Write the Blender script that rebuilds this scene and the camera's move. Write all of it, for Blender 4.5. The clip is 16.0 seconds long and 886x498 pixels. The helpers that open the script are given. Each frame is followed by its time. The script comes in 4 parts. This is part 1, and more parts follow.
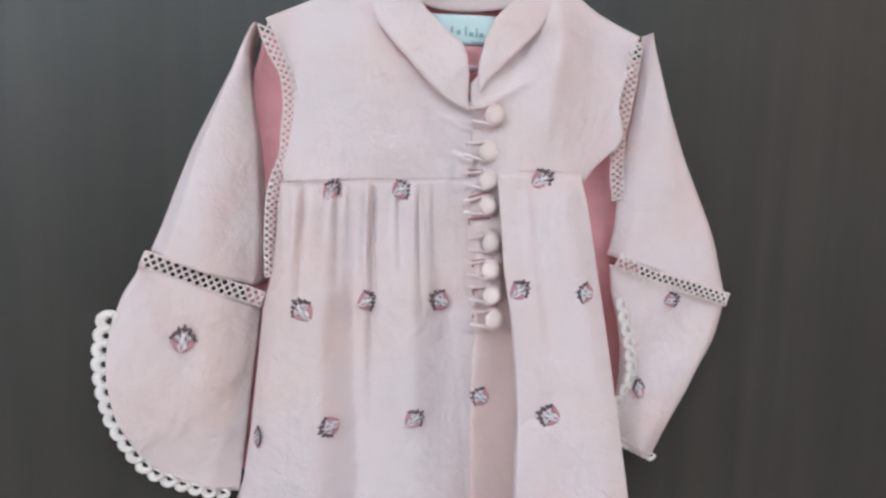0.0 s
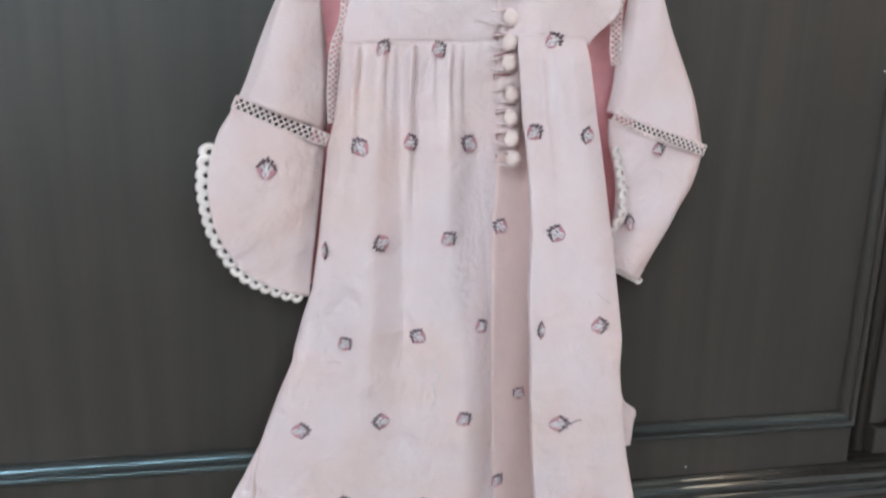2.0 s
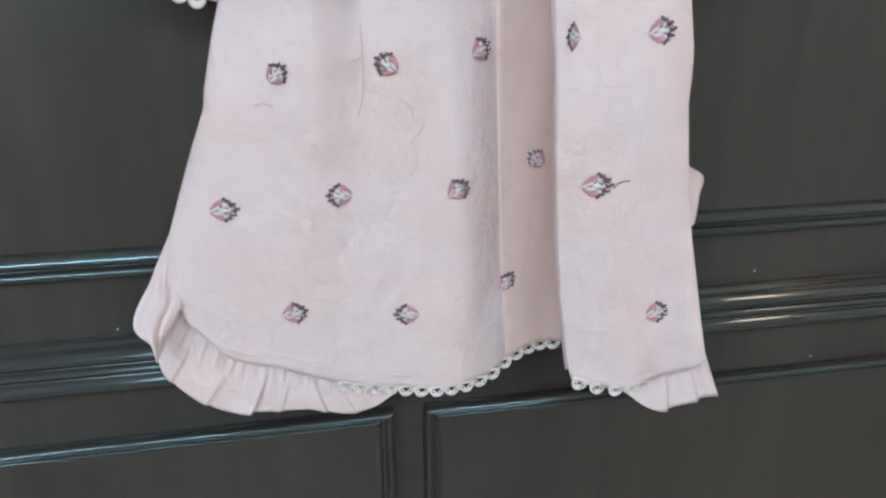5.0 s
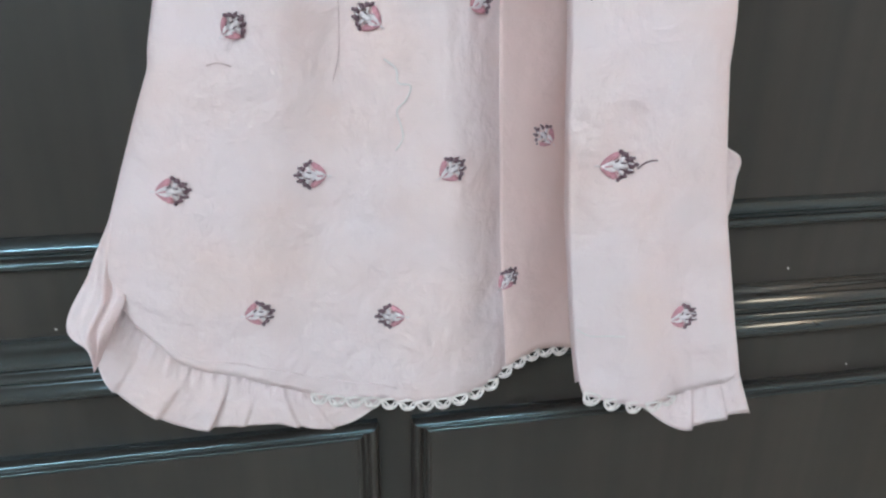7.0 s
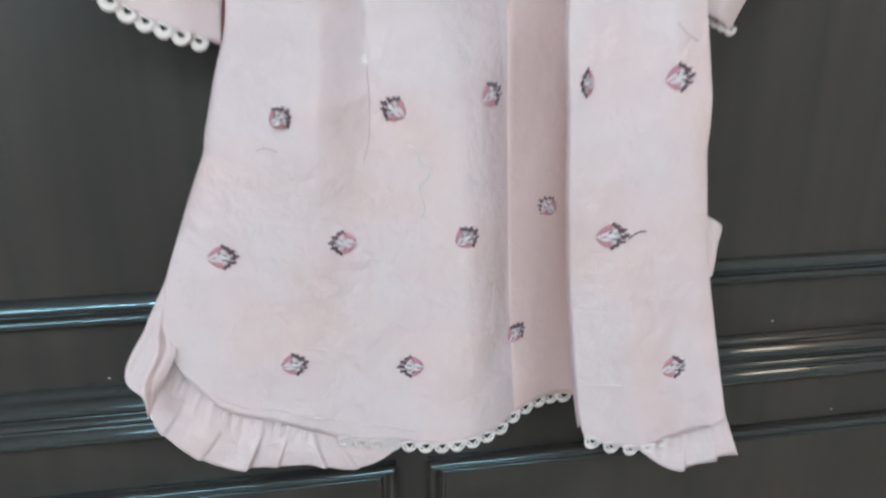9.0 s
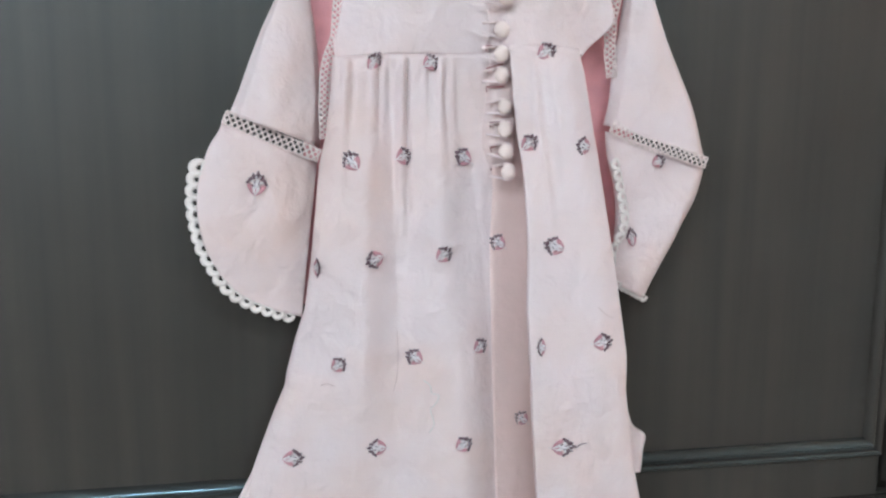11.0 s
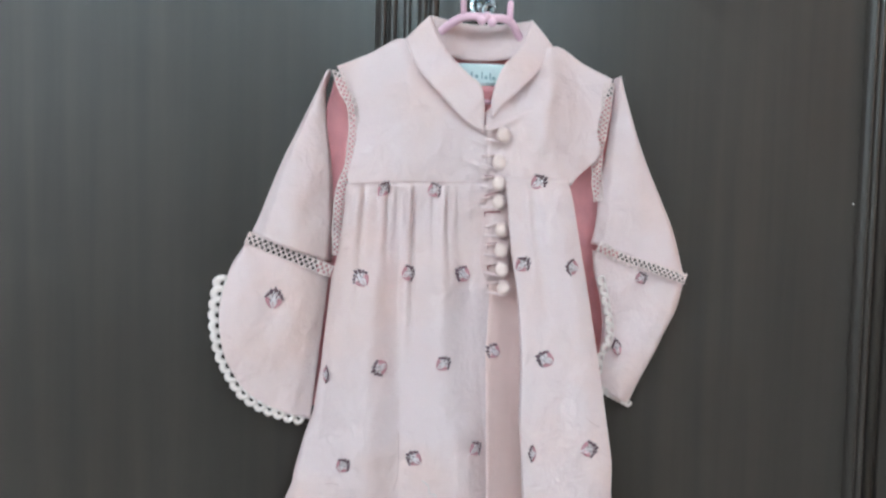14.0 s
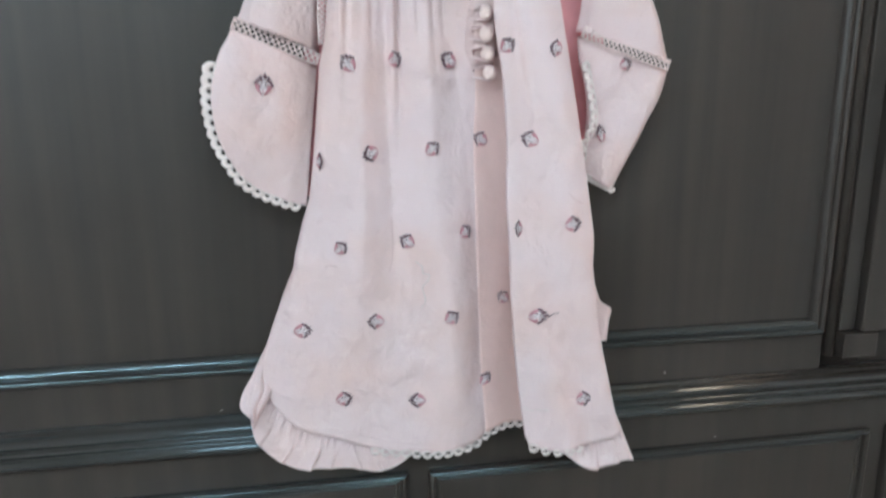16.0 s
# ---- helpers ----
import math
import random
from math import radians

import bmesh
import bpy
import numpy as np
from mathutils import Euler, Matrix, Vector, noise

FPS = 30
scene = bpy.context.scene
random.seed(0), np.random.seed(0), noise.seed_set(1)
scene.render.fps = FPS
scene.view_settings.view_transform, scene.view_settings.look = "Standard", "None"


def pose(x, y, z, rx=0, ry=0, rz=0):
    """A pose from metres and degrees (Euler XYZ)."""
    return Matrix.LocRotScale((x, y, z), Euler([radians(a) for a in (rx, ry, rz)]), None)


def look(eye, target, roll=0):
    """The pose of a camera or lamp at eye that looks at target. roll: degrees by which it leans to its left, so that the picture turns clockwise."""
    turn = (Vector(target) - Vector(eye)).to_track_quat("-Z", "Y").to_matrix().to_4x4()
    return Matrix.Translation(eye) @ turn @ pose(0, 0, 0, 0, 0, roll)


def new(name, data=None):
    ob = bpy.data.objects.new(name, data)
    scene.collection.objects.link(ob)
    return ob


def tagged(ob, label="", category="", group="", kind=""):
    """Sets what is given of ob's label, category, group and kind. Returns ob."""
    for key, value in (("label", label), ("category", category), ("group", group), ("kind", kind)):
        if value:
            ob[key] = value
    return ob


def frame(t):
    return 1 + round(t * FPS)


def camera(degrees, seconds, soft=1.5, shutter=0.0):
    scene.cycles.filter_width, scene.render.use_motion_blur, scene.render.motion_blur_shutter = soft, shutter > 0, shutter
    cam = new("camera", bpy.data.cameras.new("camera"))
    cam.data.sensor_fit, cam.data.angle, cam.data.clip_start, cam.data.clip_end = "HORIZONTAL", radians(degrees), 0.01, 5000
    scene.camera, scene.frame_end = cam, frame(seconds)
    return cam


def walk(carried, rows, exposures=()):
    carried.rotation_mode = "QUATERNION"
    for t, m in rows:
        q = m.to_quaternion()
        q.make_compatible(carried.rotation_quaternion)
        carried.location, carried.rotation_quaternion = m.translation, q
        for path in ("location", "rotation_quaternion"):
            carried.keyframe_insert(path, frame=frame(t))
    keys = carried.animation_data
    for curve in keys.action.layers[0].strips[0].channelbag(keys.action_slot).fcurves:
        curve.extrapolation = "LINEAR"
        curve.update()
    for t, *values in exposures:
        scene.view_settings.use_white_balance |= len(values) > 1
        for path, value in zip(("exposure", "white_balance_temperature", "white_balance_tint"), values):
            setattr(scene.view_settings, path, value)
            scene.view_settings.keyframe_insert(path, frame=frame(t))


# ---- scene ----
cam = camera(66.1, 16.0, soft=2.3, shutter=0.5)
PATH = [
    (0, (-0.129, -0.491, 1.369), (0.243, 1.46, 1.138), 1.4),
    (0.5, (-0.13, -0.5, 1.363), (0.313, 1.434, 1.115), 1.5),
    (1, (-0.14, -0.523, 1.327), (0.286, 1.419, 1.108), 1.3),
    (1.5, (-0.151, -0.554, 1.327), (0.247, 1.365, 0.931), 1.0),
    (2, (-0.174, -0.609, 1.306), (0.194, 1.316, 0.906), 1.4),
    (2.5, (-0.165, -0.653, 1.264), (0.118, 1.281, 0.837), 0.5),
    (3, (-0.175, -0.643, 1.241), (0.164, 1.255, 0.708), -0.1),
    (3.5, (-0.163, -0.617, 1.240), (0.19, 1.273, 0.689), 0.2),
    (4, (-0.145, -0.54, 1.209), (0.172, 1.327, 0.566), -0.1),
    (4.5, (-0.133, -0.489, 1.174), (0.191, 1.357, 0.476), -0.2),
    (6.8, (-0.12, -0.39, 1.125), (0.256, 1.428, 0.383), 0.7),
    (7, (-0.112, -0.392, 1.125), (0.227, 1.434, 0.383), 0.4),
    (7.5, (-0.103, -0.374, 1.115), (0.205, 1.461, 0.383), 0.4),
    (8, (-0.107, -0.375, 1.112), (0.202, 1.461, 0.381), 0.4),
    (8.2, (-0.11, -0.375, 1.115), (0.21, 1.459, 0.384), 0.6),
    (10.3, (-0.149, -0.588, 1.253), (0.192, 1.345, 0.868), -0.5),
    (10.5, (-0.15, -0.597, 1.265), (0.179, 1.341, 0.899), -0.2),
    (11, (-0.154, -0.602, 1.273), (0.169, 1.356, 1.023), 0.3),
    (11.5, (-0.161, -0.619, 1.308), (0.176, 1.335, 1.050), 0.8),
    (12, (-0.163, -0.63, 1.321), (0.182, 1.332, 1.137), 0.7),
    (12.5, (-0.175, -0.634, 1.320), (0.198, 1.329, 1.236), 0.4),
    (13, (-0.165, -0.639, 1.335), (0.18, 1.33, 1.285), 0.6),
    (13.5, (-0.164, -0.647, 1.341), (0.168, 1.326, 1.342), 1.0),
    (14, (-0.166, -0.649, 1.331), (0.166, 1.321, 1.236), 1.4),
    (14.5, (-0.165, -0.688, 1.321), (0.142, 1.284, 1.193), 0.9),
    (15, (-0.163, -0.706, 1.304), (0.208, 1.248, 1.095), 0.5),
    (15.5, (-0.162, -0.697, 1.256), (0.182, 1.255, 0.990), 0.2),
    (16, (-0.162, -0.683, 1.239), (0.172, 1.244, 0.819), -0.3),
]
walk(cam, [(t, look(eye, target, roll)) for t, eye, target, roll in PATH],
     [(0.0, 0.27, 7380, 20.0), (2.5, 0.33, 7380, 19.0), (4.0, 0.42, 7250, 16.5), (8.0, 0.41, 7180, 15.5), (10.3, 0.38, 7280, 16.5), (16.0, 0.35, 7320, 18.5)])

# ---- world and lights ----
world = bpy.data.worlds.new("sky")
scene.world = world
world.use_nodes = True
wn = world.node_tree.nodes
sky = wn.new("ShaderNodeTexSky")
sky.sky_type, sky.sun_disc = "NISHITA", False
sky.sun_elevation, sky.sun_rotation = radians(35), radians(200)
world.node_tree.links.new(sky.outputs[0], wn["Background"].inputs[0])
wn["Background"].inputs[1].default_value = 0.08


def area(name, eye, target, sx, sy, watts, colour):
    lamp = bpy.data.lights.new(name, "AREA")
    lamp.shape, lamp.size, lamp.size_y, lamp.energy, lamp.color = "RECTANGLE", sx, sy, watts, colour
    ob = new(name, lamp)
    ob.matrix_world = look(eye, target)
    return ob


# the window is unseen, added for cool light from the upper left
area("unseen_window_light", (-1.87, -2.05, 1.95), (-0.1, 0.0, 1.35), 1.1, 1.1, 18, (0.71, 0.87, 1.0))


# ---- materials ----
def mat(name, colour, rough=0.6, metal=0.0, grain=0.0, grain_scale=60.0, tint=None, bump=0.0, bump_scale=400.0, coat=0.0,
        stretch=(1, 1, 1), emit=0.0, through_light=0.0, crease=0.0, rough_var=0.0, gloss=0.5, light_patch=None, sheen_tint=None):
    m = bpy.data.materials.new(name)
    m.use_nodes = True
    nt = m.node_tree
    n, l = nt.nodes, nt.links
    b = n["Principled BSDF"]
    b.inputs["Base Color"].default_value = (*colour, 1)
    b.inputs["Roughness"].default_value = rough
    b.inputs["Metallic"].default_value = metal
    b.inputs["Specular IOR Level"].default_value = gloss
    b.inputs["Coat Weight"].default_value = coat
    if sheen_tint:
        b.inputs["Specular Tint"].default_value = (*sheen_tint, 1)
    b.inputs["Coat Roughness"].default_value = 0.11
    tc = n.new("ShaderNodeTexCoord")
    mp = n.new("ShaderNodeMapping")
    mp.inputs["Scale"].default_value = stretch
    l.new(tc.outputs["Object"], mp.inputs["Vector"])
    if grain:
        a = n.new("ShaderNodeTexNoise")
        a.inputs["Scale"].default_value, a.inputs["Detail"].default_value = grain_scale, 6
        c = n.new("ShaderNodeTexNoise")
        c.inputs["Scale"].default_value, c.inputs["Detail"].default_value = grain_scale / 9, 3
        l.new(mp.outputs[0], a.inputs["Vector"])
        l.new(mp.outputs[0], c.inputs["Vector"])
        add = n.new("ShaderNodeMath")
        add.operation = "MULTIPLY"
        l.new(a.outputs["Fac"], add.inputs[0])
        l.new(c.outputs["Fac"], add.inputs[1])
        ramp = n.new("ShaderNodeMapRange")
        ramp.inputs[1].default_value, ramp.inputs[2].default_value = 0.12, 0.42
        l.new(add.outputs[0], ramp.inputs[0])
        mix = n.new("ShaderNodeMix")
        mix.data_type = "RGBA"
        mix.inputs[6].default_value = (*[v * (1 - grain) for v in (tint or colour)], 1)
        mix.inputs[7].default_value = (*[min(1, v * (1 + grain * 0.6)) for v in colour], 1)
        l.new(ramp.outputs[0], mix.inputs[0])
        l.new(mix.outputs[2], b.inputs["Base Color"])
        if light_patch:
            big = n.new("ShaderNodeTexNoise")
            big.inputs["Scale"].default_value, big.inputs["Detail"].default_value = 13, 3
            l.new(tc.outputs["Object"], big.inputs["Vector"])
            pr = n.new("ShaderNodeMapRange")
            pr.inputs[1].default_value, pr.inputs[2].default_value = 0.30, 0.60
            l.new(big.outputs["Fac"], pr.inputs[0])
            pm = n.new("ShaderNodeMix")
            pm.data_type = "RGBA"
            pm.inputs[7].default_value = (*light_patch, 1)
            l.new(pr.outputs[0], pm.inputs[0])
            l.new(mix.outputs[2], pm.inputs[6])
            l.new(pm.outputs[2], b.inputs["Base Color"])
        if rough_var:
            rr = n.new("ShaderNodeMapRange")
            rr.inputs[1].default_value, rr.inputs[2].default_value = 0.3, 0.7
            rr.inputs[3].default_value, rr.inputs[4].default_value = rough - rough_var, rough + rough_var
            l.new(c.outputs["Fac"], rr.inputs[0])
            l.new(rr.outputs[0], b.inputs["Roughness"])
    if bump:
        t1 = n.new("ShaderNodeTexNoise")
        t1.inputs["Scale"].default_value, t1.inputs["Detail"].default_value = bump_scale, 3
        l.new(mp.outputs[0], t1.inputs["Vector"])
        bp = n.new("ShaderNodeBump")
        bp.inputs["Strength"].default_value, bp.inputs["Distance"].default_value = bump, 0.0006
        l.new(t1.outputs["Fac"], bp.inputs["Height"])
        last = bp
        if crease:
            t2 = n.new("ShaderNodeTexNoise")
            t2.inputs["Scale"].default_value, t2.inputs["Detail"].default_value = 34, 4.5
            t2.inputs["Distortion"].default_value = 0.25
            l.new(tc.outputs["Object"], t2.inputs["Vector"])
            b2 = n.new("ShaderNodeBump")
            b2.inputs["Strength"].default_value, b2.inputs["Distance"].default_value = crease, 0.013
            l.new(t2.outputs["Fac"], b2.inputs["Height"])
            l.new(bp.outputs[0], b2.inputs["Normal"])
            last = b2
        l.new(last.outputs[0], b.inputs["Normal"])
    if through_light:
        tr = n.new("ShaderNodeBsdfTranslucent")
        tr.inputs["Color"].default_value = (colour[0], colour[1] * 0.8, colour[2] * 0.8, 1)
        ms = n.new("ShaderNodeMixShader")
        ms.inputs[0].default_value = through_light
        l.new(b.outputs[0], ms.inputs[1])
        l.new(tr.outputs[0], ms.inputs[2])
        l.new(ms.outputs[0], n["Material Output"].inputs["Surface"])
    if emit:
        b.inputs["Emission Color"].default_value = (*colour, 1)
        b.inputs["Emission Strength"].default_value = emit
    return m


# lavender patches put the cool light on the cloth into its colour
FABRIC = mat("pale_pink_cotton", (0.885, 0.708, 0.690), 0.85, grain=0.05, grain_scale=60, bump=0.35, bump_scale=900, through_light=0.2, crease=0.55, light_patch=(0.868, 0.748, 0.775))
# base colour holds the pink bounce and shade between the cloth layers
ROSE = mat("rose_shaded_cloth", (0.82, 0.36, 0.39), 0.85, grain=0.12, grain_scale=60, bump=0.3, bump_scale=900, crease=0.15)
# darker copy of the cotton, tinted for the shaded strip beside the flap
PEACH = mat("peach_shaded_cotton", (0.875, 0.675, 0.650), 0.85, grain=0.05, grain_scale=60, bump=0.35, bump_scale=900, through_light=0.2, crease=0.25)
LACE = mat("lace_thread", (0.84, 0.76, 0.75), 0.9, grain=0.06, grain_scale=300, bump=0.6, bump_scale=1500)
INSERT = mat("insertion_lace_thread", (0.88, 0.735, 0.725), 0.9, grain=0.06, grain_scale=300, bump=0.6, bump_scale=1500)
# deep rose stands for the shade inside the placket slits
SLIT_SHADE = mat("placket_slit_shade", (0.36, 0.15, 0.16), 0.85, grain=0.15, grain_scale=300, bump=0.4, bump_scale=1200)
SEAM = mat("seam_thread", (0.62, 0.42, 0.42), 0.9, grain=0.1, grain_scale=300)
BUTTON = mat("covered_button_cloth", (0.84, 0.68, 0.655), 0.9, grain=0.05, grain_scale=200, bump=0.4, bump_scale=1500)
MAROON = mat("maroon_embroidery", (0.20, 0.115, 0.145), 0.7, grain=0.35, grain_scale=700, tint=(0.15, 0.085, 0.105), bump=0.8, bump_scale=1500)
PINKTH = mat("pink_embroidery", (0.61, 0.28, 0.33), 0.7, grain=0.25, grain_scale=700, bump=0.8, bump_scale=1500)
WHITETH = mat("silver_white_embroidery", (0.82, 0.75, 0.78), 0.45, grain=0.15, grain_scale=700, bump=0.8, bump_scale=1500)
# sheen tints put the teal of the glints into the wood, not the lamps
WOOD = mat("dark_polished_wood", (0.050, 0.041, 0.036), 0.36, gloss=0.38, grain=0.15, grain_scale=34, tint=(0.042, 0.037, 0.034), bump=0.05, bump_scale=70,
           coat=0.0, stretch=(1.6, 1.6, 0.06), rough_var=0.08, sheen_tint=(0.84, 0.96, 1.0))
WOODH = mat("dark_polished_moulding", (0.041, 0.037, 0.035), 0.09, gloss=1.0, grain=0.2, grain_scale=34, tint=(0.037, 0.033, 0.031), bump=0.05, bump_scale=70,
            coat=0.0, sheen_tint=(0.50, 0.85, 1.0), stretch=(0.10, 1.6, 1.6), rough_var=0.03)
PLASTIC = mat("pink_plastic", (0.84, 0.56, 0.69), 0.35, grain=0.04, grain_scale=50)
CHROME = mat("chrome", (0.40, 0.47, 0.50), 0.16, 1.0, grain=0.1, grain_scale=90)
BRASS = mat("aged_brass", (0.42, 0.31, 0.15), 0.32, 1.0, grain=0.3, grain_scale=120)
STEEL = mat("worn_lock_steel", (0.09, 0.10, 0.10), 0.42, 0.8, grain=0.3, grain_scale=60)
LABELC = mat("pale_aqua_label_cloth", (0.62, 0.80, 0.82), 0.7, grain=0.05, grain_scale=300)
INK = mat("teal_label_ink", (0.26, 0.46, 0.50), 0.7, grain=0.1, grain_scale=300)
PLASTER = mat("painted_plaster", (0.59, 0.575, 0.56), 0.8, grain=0.06, grain_scale=8, bump=0.2, bump_scale=120)
# ceiling is unseen; aqua is added so the upper doors reflect teal
CEIL = mat("aqua_bounce_ceiling", (0.72, 0.80, 0.80), 0.85, grain=0.04, grain_scale=8, bump=0.2, bump_scale=120)
TILE = mat("floor_tile", (0.42, 0.38, 0.33), 0.3, grain=0.12, grain_scale=14)
TUBE = mat("tube_glow", (0.64, 0.86, 1.0), 0.5, emit=88.0)
TUBE_REAR = mat("rear_tube_glow", (0.64, 0.86, 1.0), 0.5, emit=105.0)
WARM = mat("warm_fill_glow", (1.0, 0.64, 0.47), 0.5, emit=7.9)
WHITEP = mat("white_enamel", (0.78, 0.78, 0.76), 0.4, grain=0.04, grain_scale=20)


# ---- building helpers ----
def part(name, bm, material, parent=None, label="", smooth=True):
    me = bpy.data.meshes.new(name)
    bm.normal_update()
    bm.to_mesh(me)
    bm.free()
    for m in material if isinstance(material, (list, tuple)) else (material,):
        me.materials.append(m)
    for p in me.polygons:
        p.use_smooth = smooth
    ob = new(name, me)
    ob.parent = parent
    if label:
        ob["label"] = label
    return ob


def again(name, ob, m, parent):
    o = new(name, ob.data)
    o.parent = parent
    o.matrix_basis = m
    return o


def empty(name, label, category, group="", kind=""):
    return tagged(new(name), label, category, group, kind)


def spline(points, closed=False):
    """A smooth curve through a few points: f(u) for u from 0 to 1, by even steps of length."""
    p = np.array(points, float)
    d = np.r_[0, np.cumsum(np.linalg.norm(np.diff(p, axis=0), axis=1))]
    d /= d[-1]
    m = np.gradient(p, d, axis=0)

    def f(u):
        u = min(max(u, 0.0), 1.0)
        i = min(int(np.searchsorted(d, u, "right")) - 1, len(d) - 2)
        h = d[i + 1] - d[i]
        s = (u - d[i]) / h
        return ((2 * s**3 - 3 * s**2 + 1) * p[i] + (s**3 - 2 * s**2 + s) * h * m[i] + (3 * s**2 - 2 * s**3) * p[i + 1] + (s**3 - s**2) * h * m[i + 1])

    return f


def lin(points):
    """Piecewise straight y(x)."""
    xs, ys = zip(*points)
    return lambda x: float(np.interp(x, xs, ys))


def smooth_step(a, b, x):
    s = min(max((x - a) / (b - a), 0.0), 1.0)
    return s * s * (3 - 2 * s)


def sheet(f, nu, nv, thick=0.0012):
    """A cloth-like sheet: f(u, v) -> point; the second face lies behind the first, and the rim is closed."""
    bm = bmesh.new()
    front = [[bm.verts.new(f(i / nu, j / nv)) for j in range(nv + 1)] for i in range(nu + 1)]
    back = [[bm.verts.new(v.co + Vector((0, thick, 0))) for v in col] for col in front]
    for i in range(nu):
        for j in range(nv):
            bm.faces.new((front[i][j], front[i][j + 1], front[i + 1][j + 1], front[i + 1][j]))
            bm.faces.new((back[i][j], back[i + 1][j], back[i + 1][j + 1], back[i][j + 1]))
    for i in range(nu):
        for j, flip in ((0, 0), (nv, 1)):
            q = (front[i][j], front[i + 1][j], back[i + 1][j], back[i][j])
            bm.faces.new(q[::-1] if flip else q)
    for j in range(nv):
        for i, flip in ((0, 1), (nu, 0)):
            q = (front[i][j], front[i][j + 1], back[i][j + 1], back[i][j])
            bm.faces.new(q[::-1] if flip else q)
    bmesh.ops.recalc_face_normals(bm, faces=bm.faces)
    return bm


def tube(bm, points, r, n=8, flat=1.0, mat_index=0):
    """A round cord or rod along points."""
    pts = [Vector(p) for p in points]
    rings = []
    for i, p in enumerate(pts):
        d = (pts[min(i + 1, len(pts) - 1)] - pts[max(i - 1, 0)]).normalized()
        side = d.cross(Vector((0, 1, 0)))
        side = side.normalized() if side.length > 1e-4 else Vector((1, 0, 0))
        up = side.cross(d).normalized()
        rr = r(i / (len(pts) - 1)) if callable(r) else r
        rings.append([bm.verts.new(p + rr * (math.cos(2 * math.pi * k / n) * side + flat * math.sin(2 * math.pi * k / n) * up)) for k in range(n)])
    for a, b in zip(rings, rings[1:]):
        for k in range(n):
            bm.faces.new((a[k], a[(k + 1) % n], b[(k + 1) % n], b[k])).material_index = mat_index
    for ring in (rings[0][::-1], rings[-1]):
        bm.faces.new(ring).material_index = mat_index
    return bm


def box(bm, x0, x1, y0, y1, z0, z1, bevel=0.0, mat_index=0):
    r = bmesh.ops.create_cube(bm, size=1, matrix=Matrix.Translation(((x0 + x1) / 2, (y0 + y1) / 2, (z0 + z1) / 2)) @ Matrix.Diagonal((x1 - x0, y1 - y0, z1 - z0, 1)))
    if bevel:
        es = list({e for v in r["verts"] for e in v.link_edges})
        bmesh.ops.bevel(bm, geom=es, offset=bevel, segments=2, affect="EDGES", profile=0.6)
    return bm


def sweep(bm, profile, a, b, inward, forward=Vector((0, -1, 0))):
    """A moulding: a profile of (across, out) swept from a to b, mitred at both ends towards inward."""
    a, b, inward = Vector(a), Vector(b), Vector(inward)
    along = (b - a).normalized()
    ends = []
    for p, s in ((a, 1), (b, -1)):
        ends.append([bm.verts.new(p + inward * w + forward * h + along * (s * w)) for w, h in profile])
    for k in range(len(profile) - 1):
        bm.faces.new((ends[0][k], ends[1][k], ends[1][k + 1], ends[0][k + 1]))
    return bm


def frame_moulding(name, x0, x1, z0, z1, y, profile, parent, material):
    """Four mitred lengths round a panel; the profile runs from the outer edge inwards."""
    for a, b, inn in (((x0, y, z0), (x1, y, z0), (0, 0, 1)), ((x1, y, z1), (x0, y, z1), (0, 0, -1)),
                      ((x0, y, z1), (x0, y, z0), (1, 0, 0)), ((x1, y, z0), (x1, y, z1), (-1, 0, 0))):
        bm = sweep(bmesh.new(), profile, a, b, inn)
        bmesh.ops.recalc_face_normals(bm, faces=bm.faces)
        part(name, bm, material if inn[2] else WOOD, parent)


# ---- the room that closes the place ----
RX0, RX1, RY0, RY1, RH = -1.9, 2.1, -3.0, 0.62, 2.75


def slab(name, dims, material, label, category):
    return tagged(part(name, box(bmesh.new(), *dims), material, None, "", False), label, category, "", "structure")


slab("floor", (RX0 - .1, RX1 + .1, RY0 - .1, RY1 + .1, -0.1, 0.0), TILE, "plain beige tiled floor of the room", "floor")
slab("ceiling", (RX0 - .1, RX1 + .1, RY0 - .1, RY1 + .1, RH, RH + 0.1), CEIL, "plain unseen ceiling, coloured aqua to tint the reflected light", "ceiling")
slab("wall_north", (RX0, RX1, RY1, RY1 + 0.1, 0, RH), PLASTER, "plain painted wall behind the wardrobe", "wall")
slab("wall_south", (RX0, RX1, RY0 - 0.1, RY0, 0, RH), PLASTER, "plain painted side wall", "wall")
slab("wall_east", (RX1, RX1 + 0.1, RY0, RY1, 0, RH), PLASTER, "plain painted side wall", "wall")
south = bmesh.new()
box(south, RX0 - 0.1, RX0, RY0, -2.65, 0, RH)
box(south, RX0 - 0.1, RX0, -1.45, RY1, 0, RH)
box(south, RX0 - 0.1, RX0, -2.65, -1.45, 0, 1.38)
box(south, RX0 - 0.1, RX0, -2.65, -1.45, 2.52, RH)
tagged(part("wall_west", south, PLASTER, None, "", False), "unseen plain painted wall with one added window opening", "wall", "", "structure")

# tube lamp under the ceiling behind the camera
def tube_lamp(x, y, glow):
    t = empty("tube_lamp", "white ceiling-mounted fluorescent tube lamp, switched on", "lamp", "ceiling lamps")
    part("batten", box(bmesh.new(), x - 0.65, x + 0.65, y - 0.03, y + 0.03, 2.70, 2.75, 0.006), WHITEP, t)
    part("glass_tube", tube(bmesh.new(), [(x - 0.62, y, 2.672), (x, y, 2.672), (x + 0.62, y, 2.672)], 0.019, 12), glow, t, "glowing cool white tube")


tube_lamp(-1.21, -2.30, TUBE)
